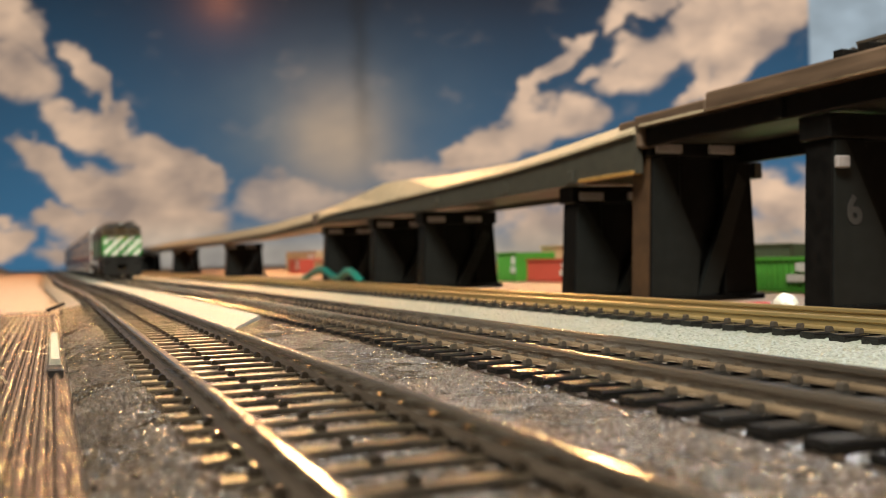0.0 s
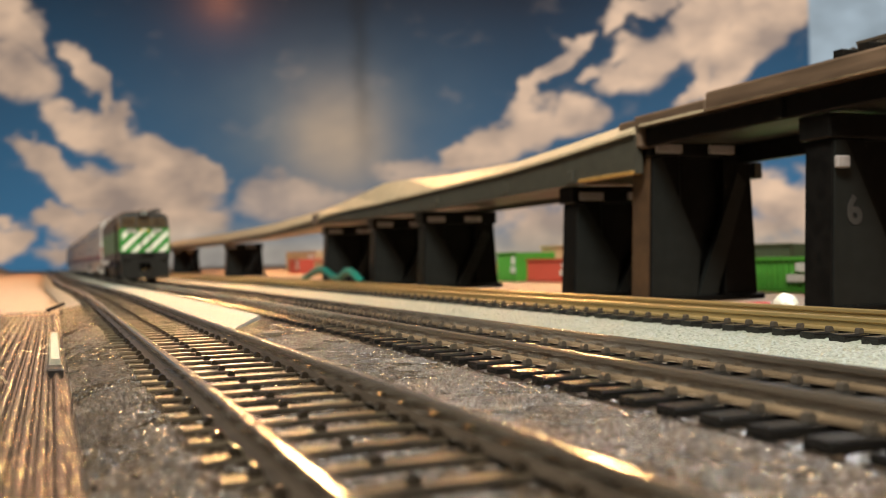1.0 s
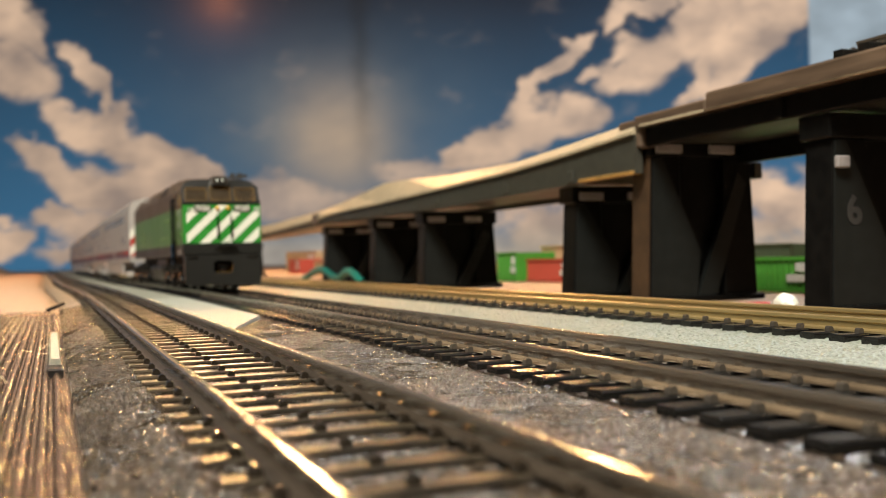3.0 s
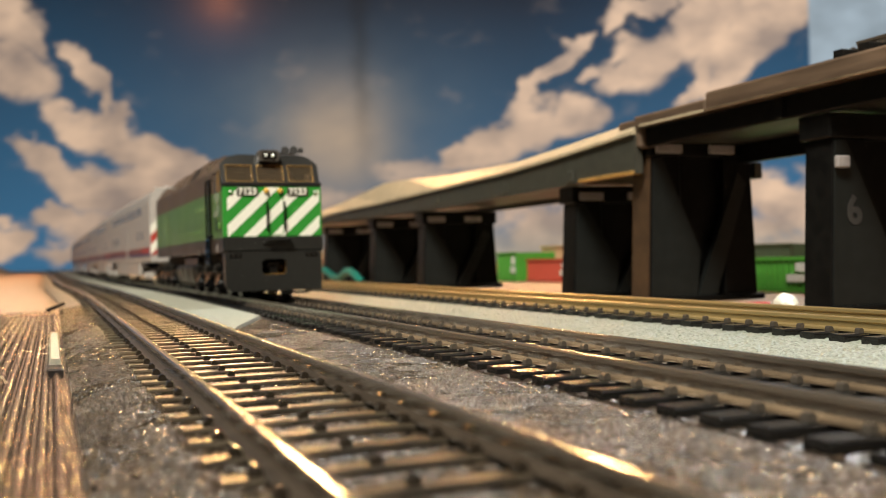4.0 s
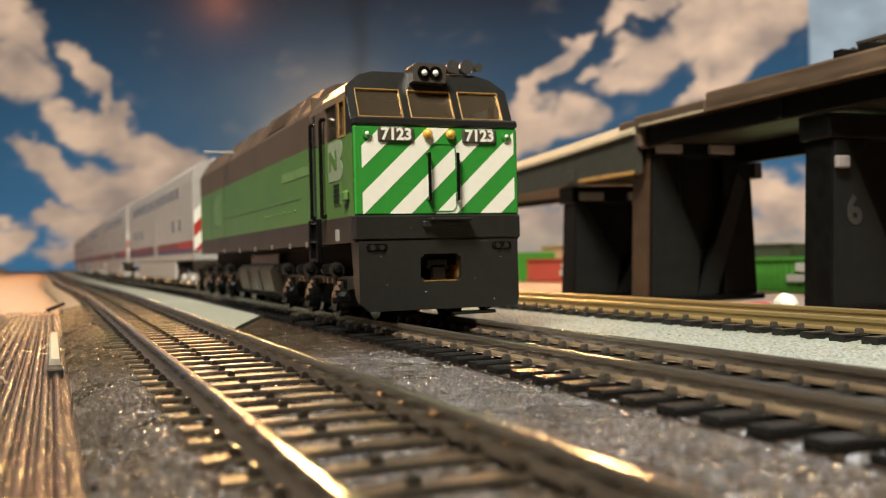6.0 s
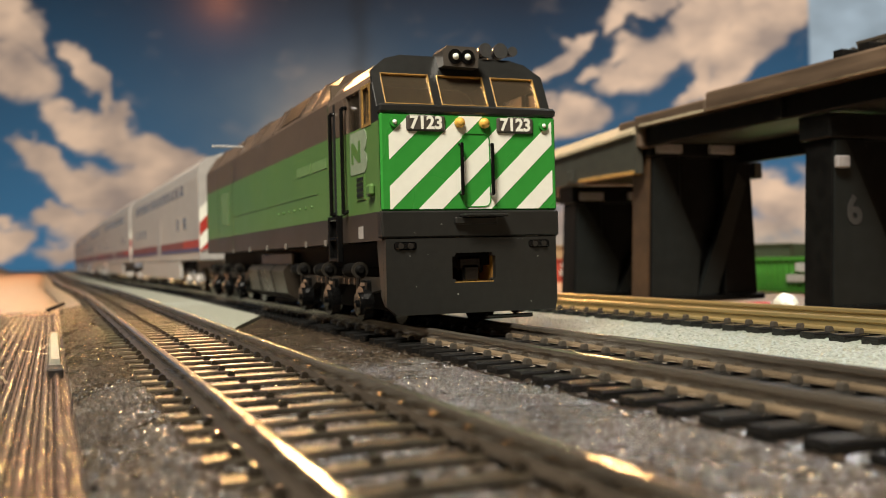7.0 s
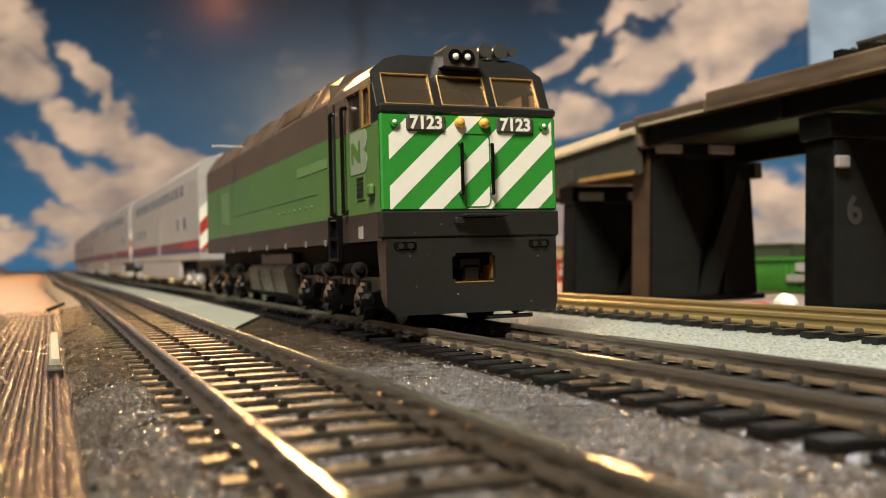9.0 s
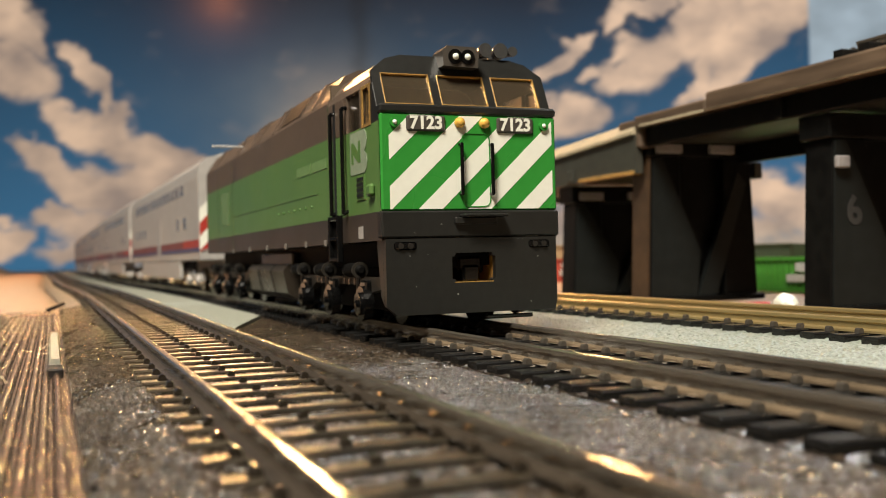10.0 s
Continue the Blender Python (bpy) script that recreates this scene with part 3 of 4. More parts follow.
def bridge_deck():
    t = thing("bridge_deck", 196, 0, 0)
    bm = bmesh.new()
    prism(bm, list(UNDER) + [(y, zb) for y, zb, zt in reversed(SPAN)], 0, 3, "x")
    part("fascia", bm, DECK_SIDE, t, "dark grey plastic side of the far span")
    bm = bmesh.new()
    rings = [[bm.verts.new((x, y, z)) for x, z in ((-1.5, zb), (-1.5, zb + 1.2), (3.5, zt), (54, zt), (54, zb))] for y, zb, zt in SPAN]
    for p, q in zip(rings, rings[1:]):
        for k in range(5):
            bm.faces.new((p[k], p[(k + 1) % 5], q[(k + 1) % 5], q[k]))
    bm.faces.new(rings[0])
    bm.faces.new(rings[-1])
    part("kerb", bm, DECK_TOP, t, "cream sloping kerb of the far span")
    part("fascia", boxes((53, 56, 305, 3450, 40, 46)), DECK_SIDE, t)
    part("soffit", boxes((3, 53, 316, 3450, 42.4, 43.4)), DECK_SIDE, t)
    for y in (350, 412, 500, 590, 690):
        part("rib", boxes((-0.8, 0, y, y + 5, 41.8, 46.5), bevel=0.2), DECK_SIDE, t)
    part("lip", boxes((-1.2, 3, 306, 345, 41.0, 42.6), bevel=0.3), AMBER, t, "bright brassy lower lip")
    part("girder", boxes((3, 6, -60, 303.5, 50.8, 57.5), bevel=0.4), PIER, t, "black plate girder of the near span")
    part("girder", boxes((45, 49, -60, 303.5, 45.5, 57.5), bevel=0.4), PIER, t, "black plate girder of the near span")
    part("soffit", boxes((6, 45, -60, 303.5, 52.5, 54), bevel=0.3), DECK_SIDE, t, "dark grey underside of the near span")
    for y in (20, 90, 160, 230):
        part("stiffener", boxes((1.6, 3.1, y, y + 3, 51.2, 57), bevel=0.3), PIER, t)
    part("edge", boxes((-1.5, 54, -60, 262, 57.5, 63.6), bevel=0.8), DECK_WOOD, t, "worn brown edge of the near span")
    part("edge_strip", boxes((-2.1, -1.4, -60, 262, 57.4, 58.1), bevel=0.15), FOOT, t)
    part("edge", boxes((-1.0, 54, 262.5, 304, 57.5, 61.6), bevel=0.6), DECK_WOOD, t)
    part("edge_strip", boxes((-1.6, -0.9, 263, 300, 57.4, 58.3), bevel=0.15), DECK_TOP, t)
    part("joint_block", boxes((-2.4, 5, 757, 772, 40.5, 49), bevel=0.6), DECK_WOOD, t, "dark brown block at the deck joint")
    return tagged(t, "long railway bridge deck, cream-kerbed grey span meeting a brown span", "bridge")


bridge_deck()


def bridge_track():
    t = thing("bridge_track", 211, 0, 68.2)
    for s in (-1, 1):
        bm = bmesh.new()
        prism(bm, rail_outline(s * (GAUGE / 2 + 0.5), 0), -55, 205)
        part("rail", bm, STEEL, t)
    me = tie_mesh("tie", TIE_BLACK, 1.75, 15.6, SPIKE_PALE)
    y = 205.0
    while y > -50:
        ob = new("tie", me)
        ob.parent = t
        ob.matrix_basis = pose(0, y * MM, -2.54 * MM)
        y -= 9
    return tagged(t, "short black-tied track on the near bridge span", "track", "tracks")


bridge_track()


# ---- things beyond the bridge ----
def container(x, y, z, length, high, mat, label, stripe=None, rz=0):
    c = thing("freight_container", x, y, z, rz)
    bm = bmesh.new()
    outline = []
    u = 0.0
    while u < length - 3:
        outline += [(u, 0), (u + 1.2, 0), (u + 1.8, 0.7), (u + 3.0, 0.7)]
        u += 3.6
    outline += [(length, 0), (length, 30), (0, 30)]
    prism(bm, outline, 0, high, "z")
    part("body", bm, mat, c)
    part("frame", boxes((-0.6, length + 0.6, -0.6, 0.6, 0, 1.6), (-0.6, length + 0.6, -0.6, 0.6, high - 1.2, high + 0.4)), mat, c)
    if stripe:
        part("panel", boxes((length * 0.74, length * 0.95, -0.9, -0.3, high * 0.3, high * 0.52), (length * 0.78, length * 0.95, -0.9, -0.3, high * 0.6, high * 0.85)), stripe, c, "white painted panel")
    return tagged(c, label, "container", "freight containers")


CONT_GREEN = material("green_container_paint", (0.06, 0.27, 0.03), 0.45, stain=0.15)
CONT_RED = material("red_container_paint", (0.42, 0.06, 0.035), 0.45, stain=0.15)
CONT_TAN = material("tan_container_paint", (0.45, 0.3, 0.16), 0.5, stain=0.2)
CONT_WHITE = material("white_container_paint", (0.6, 0.62, 0.58), 0.5, stain=0.1)
CONT_DARK = material("dark_green_container_paint", (0.03, 0.05, 0.025), 0.5, stain=0.3)
container(290, 440, -5.4, 140, 14.5, CONT_GREEN, "bright green low freight container with white panels", CONT_WHITE, -90)
container(392, 640, -5.4, 190, 21, CONT_DARK, "dark green ribbed freight container", None, -90)
container(300, 652, -5.4, 32, 20, CONT_GREEN, "small bright green freight container with white panels", CONT_WHITE, -90)
container(306, 616, -5.4, 66, 15, CONT_RED, "red ribbed freight container with white panels", CONT_WHITE, -90)
container(330, 640, -5.4, 90, 24, CONT_TAN, "tan ribbed freight container", None, -90)
container(300, 1330, -5.4, 60, 20, CONT_RED, "red ribbed freight container with white panels", CONT_WHITE, -90)
container(330, 1480, -5.4, 180, 30, CONT_TAN, "tan ribbed freight container", CONT_WHITE, -90)
container(300, 1190, -5.4, 70, 16, CONT_TAN, "tan low freight container", None, -90)
bm = bmesh.new()
bmesh.ops.create_icosphere(bm, subdivisions=3, radius=3.7, matrix=Matrix.Translation((211, 246, -3.6)))
for v in bm.verts:
    v.co += Vector((1.4, 2.0, 0.9)) * noise.noise(v.co * 0.35)
    v.co.z = max(-5.5, -5.5 + (v.co.z + 5.5) * 0.8)
tagged(part("paper_ball", bm, WHITE, None), "crumpled white paper ball lying by the pier", "paper")
bm = bmesh.new()
rod(bm, (201, 256, -4.4), (209, 251, -4.3), 1.0, 10)
tagged(part("wire_end", bm, RED, None), "short red wire end lying on the table", "wire")


def teal_cable():
    cu = bpy.data.curves.new("teal_cable", "CURVE")
    cu.dimensions, cu.bevel_depth, cu.bevel_resolution, cu.resolution_u = "3D", 2.6 * MM, 3, 8
    sp = cu.splines.new("BEZIER")
    pts = ((192, 800, -3), (191, 735, 5.5), (190, 685, -0.5), (190, 655, 4.5), (192, 632, -3))
    sp.bezier_points.add(len(pts) - 1)
    for p, q in zip(sp.bezier_points, pts):
        p.co = Vector(q) * MM
        p.handle_left_type = p.handle_right_type = "AUTO"
    tmp = new("teal_cable", cu)
    me = bpy.data.meshes.new_from_object(tmp.evaluated_get(bpy.context.evaluated_depsgraph_get()))
    bpy.data.objects.remove(tmp)
    me.materials.clear()
    me.materials.append(TEAL)
    return tagged(new("cable", me), "teal rubber cable looping along the table by the bridge", "cable")


teal_cable()

# Thin yellow slab added for the lamplit patch at the bed's edge.
bm = boxes((148, 163, 436, 456, -2.6, -1.9), bevel=0.15)
tagged(part("lit_patch", bm, material("yellow_lit_patch", (0.7, 0.5, 0.2), 0.5, stain=0.1), None), "thin yellow slab added as a lit patch on the foam bed", "card")

# Scraps at the edge of the roadbed.
bm = bmesh.new()
prism(bm, [(-0.9, -4.0), (1.2, -4.0), (0.9, -2.4), (-0.5, -2.2)], 180, 252)
tagged(part("paper_scrap", bm, WHITE_STRIP, None), "folded white paper scrap lying along the roadbed edge", "paper")
bm = boxes((-1.2, 1.4, 172, 179, -5, -3.2), bevel=0.3)
tagged(part("clip", bm, BLACK, None), "small black plastic clip beside the roadbed", "clip")
bm = bmesh.new()
rod(bm, (-2, 402, -3.3), (4, 434, -2.2), 0.75, 8)
tagged(part("peg", bm, DULL, None), "short black peg lying on the roadbed edge", "peg")


# ---- locomotive ----
def locomotive():
    """Cowl locomotive; its origin is on the rails below the middle of its front, its length along y."""
    L = thing("locomotive", 74.65, 172.8, 0)
    side = [(-18.1, 16.6), (-18.1, 22.0), (-18.1, 39.5), (-18.1, 47.2), (-17.5, 48.4), (-14.2, 53.4), (-11.0, 54.8), (0, 55.3)]
    full = side + [(-x, z) for x, z in reversed(side[:-1])]

    def shell(y0, y1, dz=0.0, inset=0.0):
        bm = bmesh.new()
        outline = [(x * (1 - inset / 18.1), z + (dz if z > 45 else 0)) for x, z in full]
        for f in prism(bm, outline, y0, y1):
            z = f.calc_center_median().z
            f.material_index = 2 if z > 39.6 else (1 if z > 22 else 0)
            if abs(f.normal.y) > 0.9:
                f.material_index = 2
        return bm

    part("cowl", shell(36, 218), [SKIRT, GREEN_SIDE, BROWN], L, "green cowl side under a brown roof")
    for y in (36.2, 160, 190):
        part("seam", boxes((-18.14, 18.14, y, y + 0.35, 17, 47)), SEAM, L)
    part("belt_rail", boxes((-18.22, 18.22, 46, 160, 28.2, 28.5)), GREEN_SIDE, L)
    for s in (-1, 1):
        for y in (52, 58, 64, 70, 76, 82, 88):
            bm = bmesh.new()
            cyl(bm, (s * 18.2, y, 25.6), (1, 0, 0), 0.28, 0.4, 8)
            part("rivet", bm, GREEN_SIDE, L)
    # cab walls round an open inside
    part("cab_floor", boxes((-17.6, 17.6, 1.2, 36, 30, 31)), INTERIOR, L)
    part("cab_bulkhead", boxes((-17.6, 17.6, 34.5, 36, 17, 51)), INTERIOR, L, "tan cab rear wall seen through the windows")
    bm = boxes((-13, -6, 20, 27, 31, 40), (4, 12, 18, 25, 31, 41), (-4, 3, 8, 13, 31, 38.5), bevel=0.8)
    part("seat", bm, INTERIOR, L)
    for s in (-1, 1):
        a, b = sorted((s * 18.1, s * 17.2))
        part("cab_side", boxes((a, b, 0.6, 36, 22, 38.8)), GREEN_SIDE, L)
        part("cab_skirt", boxes((a, b, 0.6, 36, 16.6, 22)), SKIRT, L)
        part("cab_pillar", boxes((a, b, 22, 36, 38.8, 46.4), (a, b, 11.2, 12.8, 38.8, 46.4)), BROWN, L)
        bm = bmesh.new()
        prism(bm, [(1.2, 38.8), (6.0, 38.8), (6.2, 46.4), (4.6, 46.4), (2.0, 41.6)], a, b, "x")
        part("corner_post", bm, BLACK, L, "black cab corner post")
        bm = bmesh.new()
        up = [(s * 18.1, 46.4), (s * 17.3, 48.2), (s * 14.7, 51.3), (s * 11.5, 52.3), (0, 52.4), (0, 51.4), (s * 11, 51.3), (s * 14, 50.2), (s * 16.2, 47.6), (s * 17.2, 46.4)]
        prism(bm, up, 7.2, 36)
        part("cab_roof", bm, BROWN, L, "brown cab roof shining in lamplight")
        g = s * 17.5
        part("side_window", boxes((g - 0.15, g + 0.15, 6.0, 11.2, 38.8, 46.4)), GLASS, L).visible_shadow = False
        part("side_window_trim", boxes((s * 18.2, s * 17.9, 5.7, 6.5, 38.6, 46.6), (s * 18.2, s * 17.9, 10.7, 11.5, 38.6, 46.6), (s * 18.2, s * 17.9, 6.5, 10.7, 38.6, 39.2), (s * 18.2, s * 17.9, 6.5, 10.7, 46.0, 46.6)), AMBER, L, "amber window trim")
        g = s * 17.4
        part("side_window", boxes((g - 0.15, g + 0.15, 12.8, 22, 38.8, 46.4)), GLASS, L)
        # door, ladder and grab irons
        door = part("cab_door", boxes((s * 18.25, s * 17.9, 23.6, 30.2, 22.4, 38.8), bevel=0.15), GREEN_SIDE, L, "green cab door panel")
        part("upper_panel", boxes((s * 18.25, s * 17.9, 23.6, 30.2, 38.9, 46.2), bevel=0.1), BROWN, door, "brown upper door panel")
        part("door_slot", boxes((s * 18.3, s * 17.9, 30.4, 31.8, 22.4, 46.2)), BLACK, door, "dark door slot")
        for y in (22.2, 31.2):
            bm = bmesh.new()
            rod(bm, (s * 19.1, y, 22.5), (s * 19.1, y, 44), 0.42)
            rod(bm, (s * 18, y, 44.2), (s * 19.1, y, 44), 0.42)
            rod(bm, (s * 18, y, 23), (s * 19.1, y, 22.6), 0.42)
            part("grab_iron", bm, GLOSSY, L, smooth=False)
        a, b = sorted((s * 19.3, s * 18.1))
        step = part("step", boxes((a, b, 26.4, 27.5, 12.6, 22.4), (a, b, 33.0, 34.1, 12.6, 22.4), bevel=0.15), GLOSSY, L, "black boarding ladder")
        for z in (12.8, 17.2, 21.4):
            part("tread", boxes((a, b, 27.5, 33.0, z, z + 0.9), bevel=0.15), GLOSSY, step)
        part("kick_plate", boxes((s * 18.35, s * 18.12, 27.5, 33.0, 13.7, 21.4)), DULL, step)
        louver = part("louver", boxes((s * 18.3, s * 18.0, 10, 15.4, 24.8, 29.6)), GREEN_SIDE, L)
        for k in range(4):
            part("slat", boxes((s * 18.5, s * 18.25, 10.7, 14.7, 25.4 + k * 1.05, 26.0 + k * 1.05)), BLACK, louver)
        part("cab_fitting", boxes((s * 19.2, s * 18.0, 3.6, 7.0, 25.0, 27.4), bevel=0.5), GREEN_SIDE, L)
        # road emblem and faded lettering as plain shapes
        bm = bmesh.new()
        prism(bm, [(19.5, 30.0), (19.5, 38.4), (10.0, 38.4), (8.6, 37.6), (8.2, 36.2), (8.8, 34.9), (10.2, 34.2), (8.8, 33.5), (8.2, 32.2), (8.6, 30.8), (10.0, 30.0)], s * 18.12, s * 18.2, "x")
        mark = part("emblem", bm, EMBLEM, L, "pale emblem with two rounded lobes")
        bm = bmesh.new()
        prism(bm, [(18.6, 32.2), (17.2, 32.2), (17.2, 34.2), (14.0, 32.2), (12.4, 32.2), (12.4, 36.4), (13.8, 36.4), (13.8, 34.4), (17.0, 36.4), (18.6, 36.4)], s * 18.21, s * 18.26, "x")
        part("cut_out", bm, GREEN_SIDE, mark)
        bm = boxes((s * 18.12, s * 18.22, 52.5, 66, 33.4, 35.6), (s * 18.12, s * 18.22, 38, 51, 33.4, 35.6))
        part("lettering", bm, material("faded_lettering", (0.12, 0.22, 0.08), 0.5), L, "faded pale lettering as plain bars")
        part("emblem", boxes((s * 18.12, s * 18.22, 168, 182, 26, 37)), material("faded_emblem", (0.11, 0.2, 0.085), 0.5), L)
        for y in (40, 58, 80, 104, 130, 160):
            part("jack_pad", boxes((s * 18.4, s * 17.8, y, y + 1.5, 16.2, 17.6), bevel=0.15), PAD, L)
        for y in (31.0, 8.0):
            part("stencil", boxes((s * 18.2, s * 18.12, y + 4, y + 7, 17.2, 19.6)), SILVER, L, "small pale stencil")
    # front
    part("nose", boxes((-18.1, 18.1, 0, 1.2, 22.0, 40.2), bevel=0.35), GREEN, L, "bright green nose with white diagonal stripes")
    for k in range(5):
        lo = -31.0 + 10.05 * k
        bm = bmesh.new()
        z0, z1, x0, x1, sl, w = 22.3, 39.9, -16.5, 17.2, 1.06, 4.8
        poly = [(lo, z0), (lo + w, z0), (lo + w + sl * (z1 - z0), z1), (lo + sl * (z1 - z0), z1)]
        for side_x, keep in ((x0, 1), (x1, -1)):
            res = []
            for i, p in enumerate(poly):
                q = poly[(i + 1) % len(poly)]
                ip, iq = (p[0] - side_x) * keep >= 0, (q[0] - side_x) * keep >= 0
                if ip:
                    res.append(p)
                if ip != iq:
                    f = (side_x - p[0]) / (q[0] - p[0])
                    res.append((side_x, p[1] + f * (q[1] - p[1])))
            poly = res
        prism(bm, poly, -0.06, 0.05)
        part("stripe", bm, WHITE, L, "white diagonal stripe")
    bm = bmesh.new()   # the nose door's raised outline
    loops = []
    for grow in (0.0, 0.22):
        ring = []
        for cx, cz, a0 in ((2.5, 35.4, 0), (-0.6, 35.4, 90), (-0.6, 24.0, 180), (2.5, 24.0, 270)):
            for k in range(5):
                an = math.radians(a0 + k * 22.5)
                ring.append((cx + math.cos(an) * (1.4 - grow), cz + math.sin(an) * (1.4 - grow)))
        loops.append([[bm.verts.new((x, y, z)) for x, z in ring] for y in (-0.16, 0.0)])
    n = len(loops[0][0])
    for k in range(n):
        q = (k + 1) % n
        bm.faces.new((loops[0][0][k], loops[0][0][q], loops[1][0][q], loops[1][0][k]))
        bm.faces.new((loops[0][0][k], loops[0][0][q], loops[0][1][q], loops[0][1][k]))
        bm.faces.new((loops[1][0][k], loops[1][0][q], loops[1][1][q], loops[1][1][k]))
    part("nose_door", bm, GREEN, L, "raised outline of the nose door")
    for x in (-2.4, 3.9):
        bm2 = bmesh.new()
        rod(bm2, (x, -1.2, 25.0), (x, -1.2, 34.6), 0.36, 10)
        rod(bm2, (x, -1.2, 25.1), (x, 0.2, 25.1), 0.3)
        rod(bm2, (x, -1.2, 34.5), (x, 0.2, 34.5), 0.3)
        part("grab_iron", bm2, GLOSSY, L, "black vertical grab iron")
    for x in (-9.2, 9.2):
        board = part("number_board", boxes((x - 3.9, x + 3.9, -0.55, 0.1, 36.8, 39.8), bevel=0.35), HOUSING, L, "grey-black number board with white figures")
        lettering("road_number", "7123", 3.3, WHITE, board, pose(x * MM, -0.58 * MM, 38.3 * MM, 90, 0, 0), "white figures")
    for x in (-15.4, 15.4):
        bm = bmesh.new()
        cyl(bm, (x, -0.2, 38.4), (0, 1, 0), 0.95, 0.7, 16)
        lamp_ring = part("class_lamp", bm, GREEN, L)
        bm = bmesh.new()
        bmesh.ops.create_uvsphere(bm, u_segments=12, v_segments=8, radius=0.45, matrix=Matrix.Translation((x, -0.5, 38.4)))
        part("lens", bm, LENS, lamp_ring, smooth=True)
    for x in (-2.4, 2.7):
        bm = bmesh.new()
        cyl(bm, (x, -0.3, 38.6), (0, 1, 0), 1.0, 0.8, 18)
        bmesh.ops.create_uvsphere(bm, u_segments=16, v_segments=10, radius=0.85, matrix=Matrix.Translation((x, -0.6, 38.6)))
        part("marker_lamp", bm, MARKER, L, "round amber marker lamp", smooth=True)
    part("belt", boxes((-18.2, 18.2, -0.3, 2.0, 40.2, 41.9), bevel=0.4), BLACK, L)
    # slanted windshield panel
    slant = math.degrees(math.atan2(4.2, 8.6))
    m = Matrix.Translation((0, 1.7, 41.5)) @ Matrix.Rotation(math.radians(-slant), 4, "X")
    wins = ((-16.3, -6.6), (-4.9, 4.8), (6.5, 15.9))
    zb, zt, th = 0.7, 7.7, 0.9
    bm = plate((-18.0, *(x for w in wins for x in w), 18.0), (0, zb, zt, zt + 0.6), ((1, 1), (3, 1), (5, 1)), 0, th)
    prism(bm, [(-18.0, zt + 0.6), (18.0, zt + 0.6), (14.8, 11.2), (11.6, 12.2), (-11.6, 12.2), (-14.8, 11.2)], 0, th)
    bmesh.ops.remove_doubles(bm, verts=bm.verts, dist=0.001)
    bmesh.ops.transform(bm, matrix=m, verts=bm.verts)
    shield = part("windshield_panel", bm, BLACK, L, "black slanted windshield surround")
    for x0, x1 in wins:
        bm = boxes((x0, x1, 0.35, 0.55, zb, zt))
        bmesh.ops.transform(bm, matrix=m, verts=bm.verts)
        pane = part("windshield", bm, GLASS, L, "smoky clear windshield pane")
        pane.visible_shadow = False
        e = 0.17
        bm = boxes((x0, x0 + e, -0.12, 0.5, zb, zt), (x1 - e, x1, -0.12, 0.5, zb, zt), (x0 + e, x1 - e, -0.12, 0.5, zb, zb + e), (x0 + e, x1 - e, -0.12, 0.5, zt - e, zt))
        bmesh.ops.transform(bm, matrix=m, verts=bm.verts)
        part("windshield_trim", bm, AMBER, L, "amber edge of the windshield pane")
    # headlamp on the brow
    bm = bmesh.new()
    prism(bm, [(-4.0, 50.0), (3.2, 49.8), (3.5, 53.0), (2.6, 53.8), (-3.2, 53.9), (-4.1, 53.0)], 3.0, 8.5)
    head = part("headlamp", bm, HOUSING, L, "grey twin headlamp housing")
    bm = bmesh.new()
    for s in (-1, 1):
        cyl(bm, (-0.3 + s * 1.3, 3.0, 51.8), (0, 1, 0), 1.45, 0.5, 20)
    part("bezel", bm, GLOSSY, head)
    for s in (-1, 1):
        bm = bmesh.new()
        bmesh.ops.create_uvsphere(bm, u_segments=14, v_segments=10, radius=0.66, matrix=Matrix.Translation((-0.3 + s * 1.25, 2.75, 51.8)))
        part("lens", bm, LENS, head, "clear headlamp lens", smooth=True)
    horn = part("horn", boxes((4.2, 11, 9, 11, 53, 53.8)), HORN, L, "black air horn on the cab roof")
    for x, r in ((6.4, 1.35), (9.7, 1.5), (12.4, 0.95)):
        bm = bmesh.new()
        cyl(bm, (x, 9, 54.2), (0, 1, 0), r, 5, 18, r * 0.35)
        cyl(bm, (x, 6.6, 54.2), (0, 1, 0), r * 1.05, 0.5, 18)
        part("bell", bm, HORN, horn)
    # lower front
    part("front_sill", boxes((-18.3, 18.3, -0.25, 2.5, 17.0, 22.0), bevel=0.3), BLACK, L, "black front sill")
    part("anticlimber", boxes((-2.8, 6.2, -3.0, 0, 20.7, 21.3), (-4.0, 4.6, -1.2, 0, 19.4, 20.7), bevel=0.2), BLACK, L, "black anticlimber shelf")
    x0, x1, z0, z1 = -4.5, 4.5, 8.4, 14.0
    bm = plate((-17.6, x0, x1, 17.6), (2.6, 4.4, z0, z1, 16.8), ((1, 2),), -0.1, 1.4)
    for v in bm.verts:
        if v.co.z < 3 and abs(v.co.x) > 17:
            v.co.x = -15.6 if v.co.x < 0 else 17.2
    cuts = [e for e in bm.edges if abs(e.verts[0].co.y - e.verts[1].co.y) > 1 and abs(e.verts[0].co.x) < 5 and 8 < e.verts[0].co.z < 15]
    bmesh.ops.bevel(bm, geom=cuts, offset=0.7, segments=3, affect="EDGES")
    part("pilot", bm, BLACK, L, "black pilot plate with a coupler opening")
    part("opening_trim", boxes((x0 + 0.5, x1 - 0.5, -0.14, 2.2, z0 - 0.03, z0 + 0.1)), AMBER, L, "bare amber edge of the coupler opening")
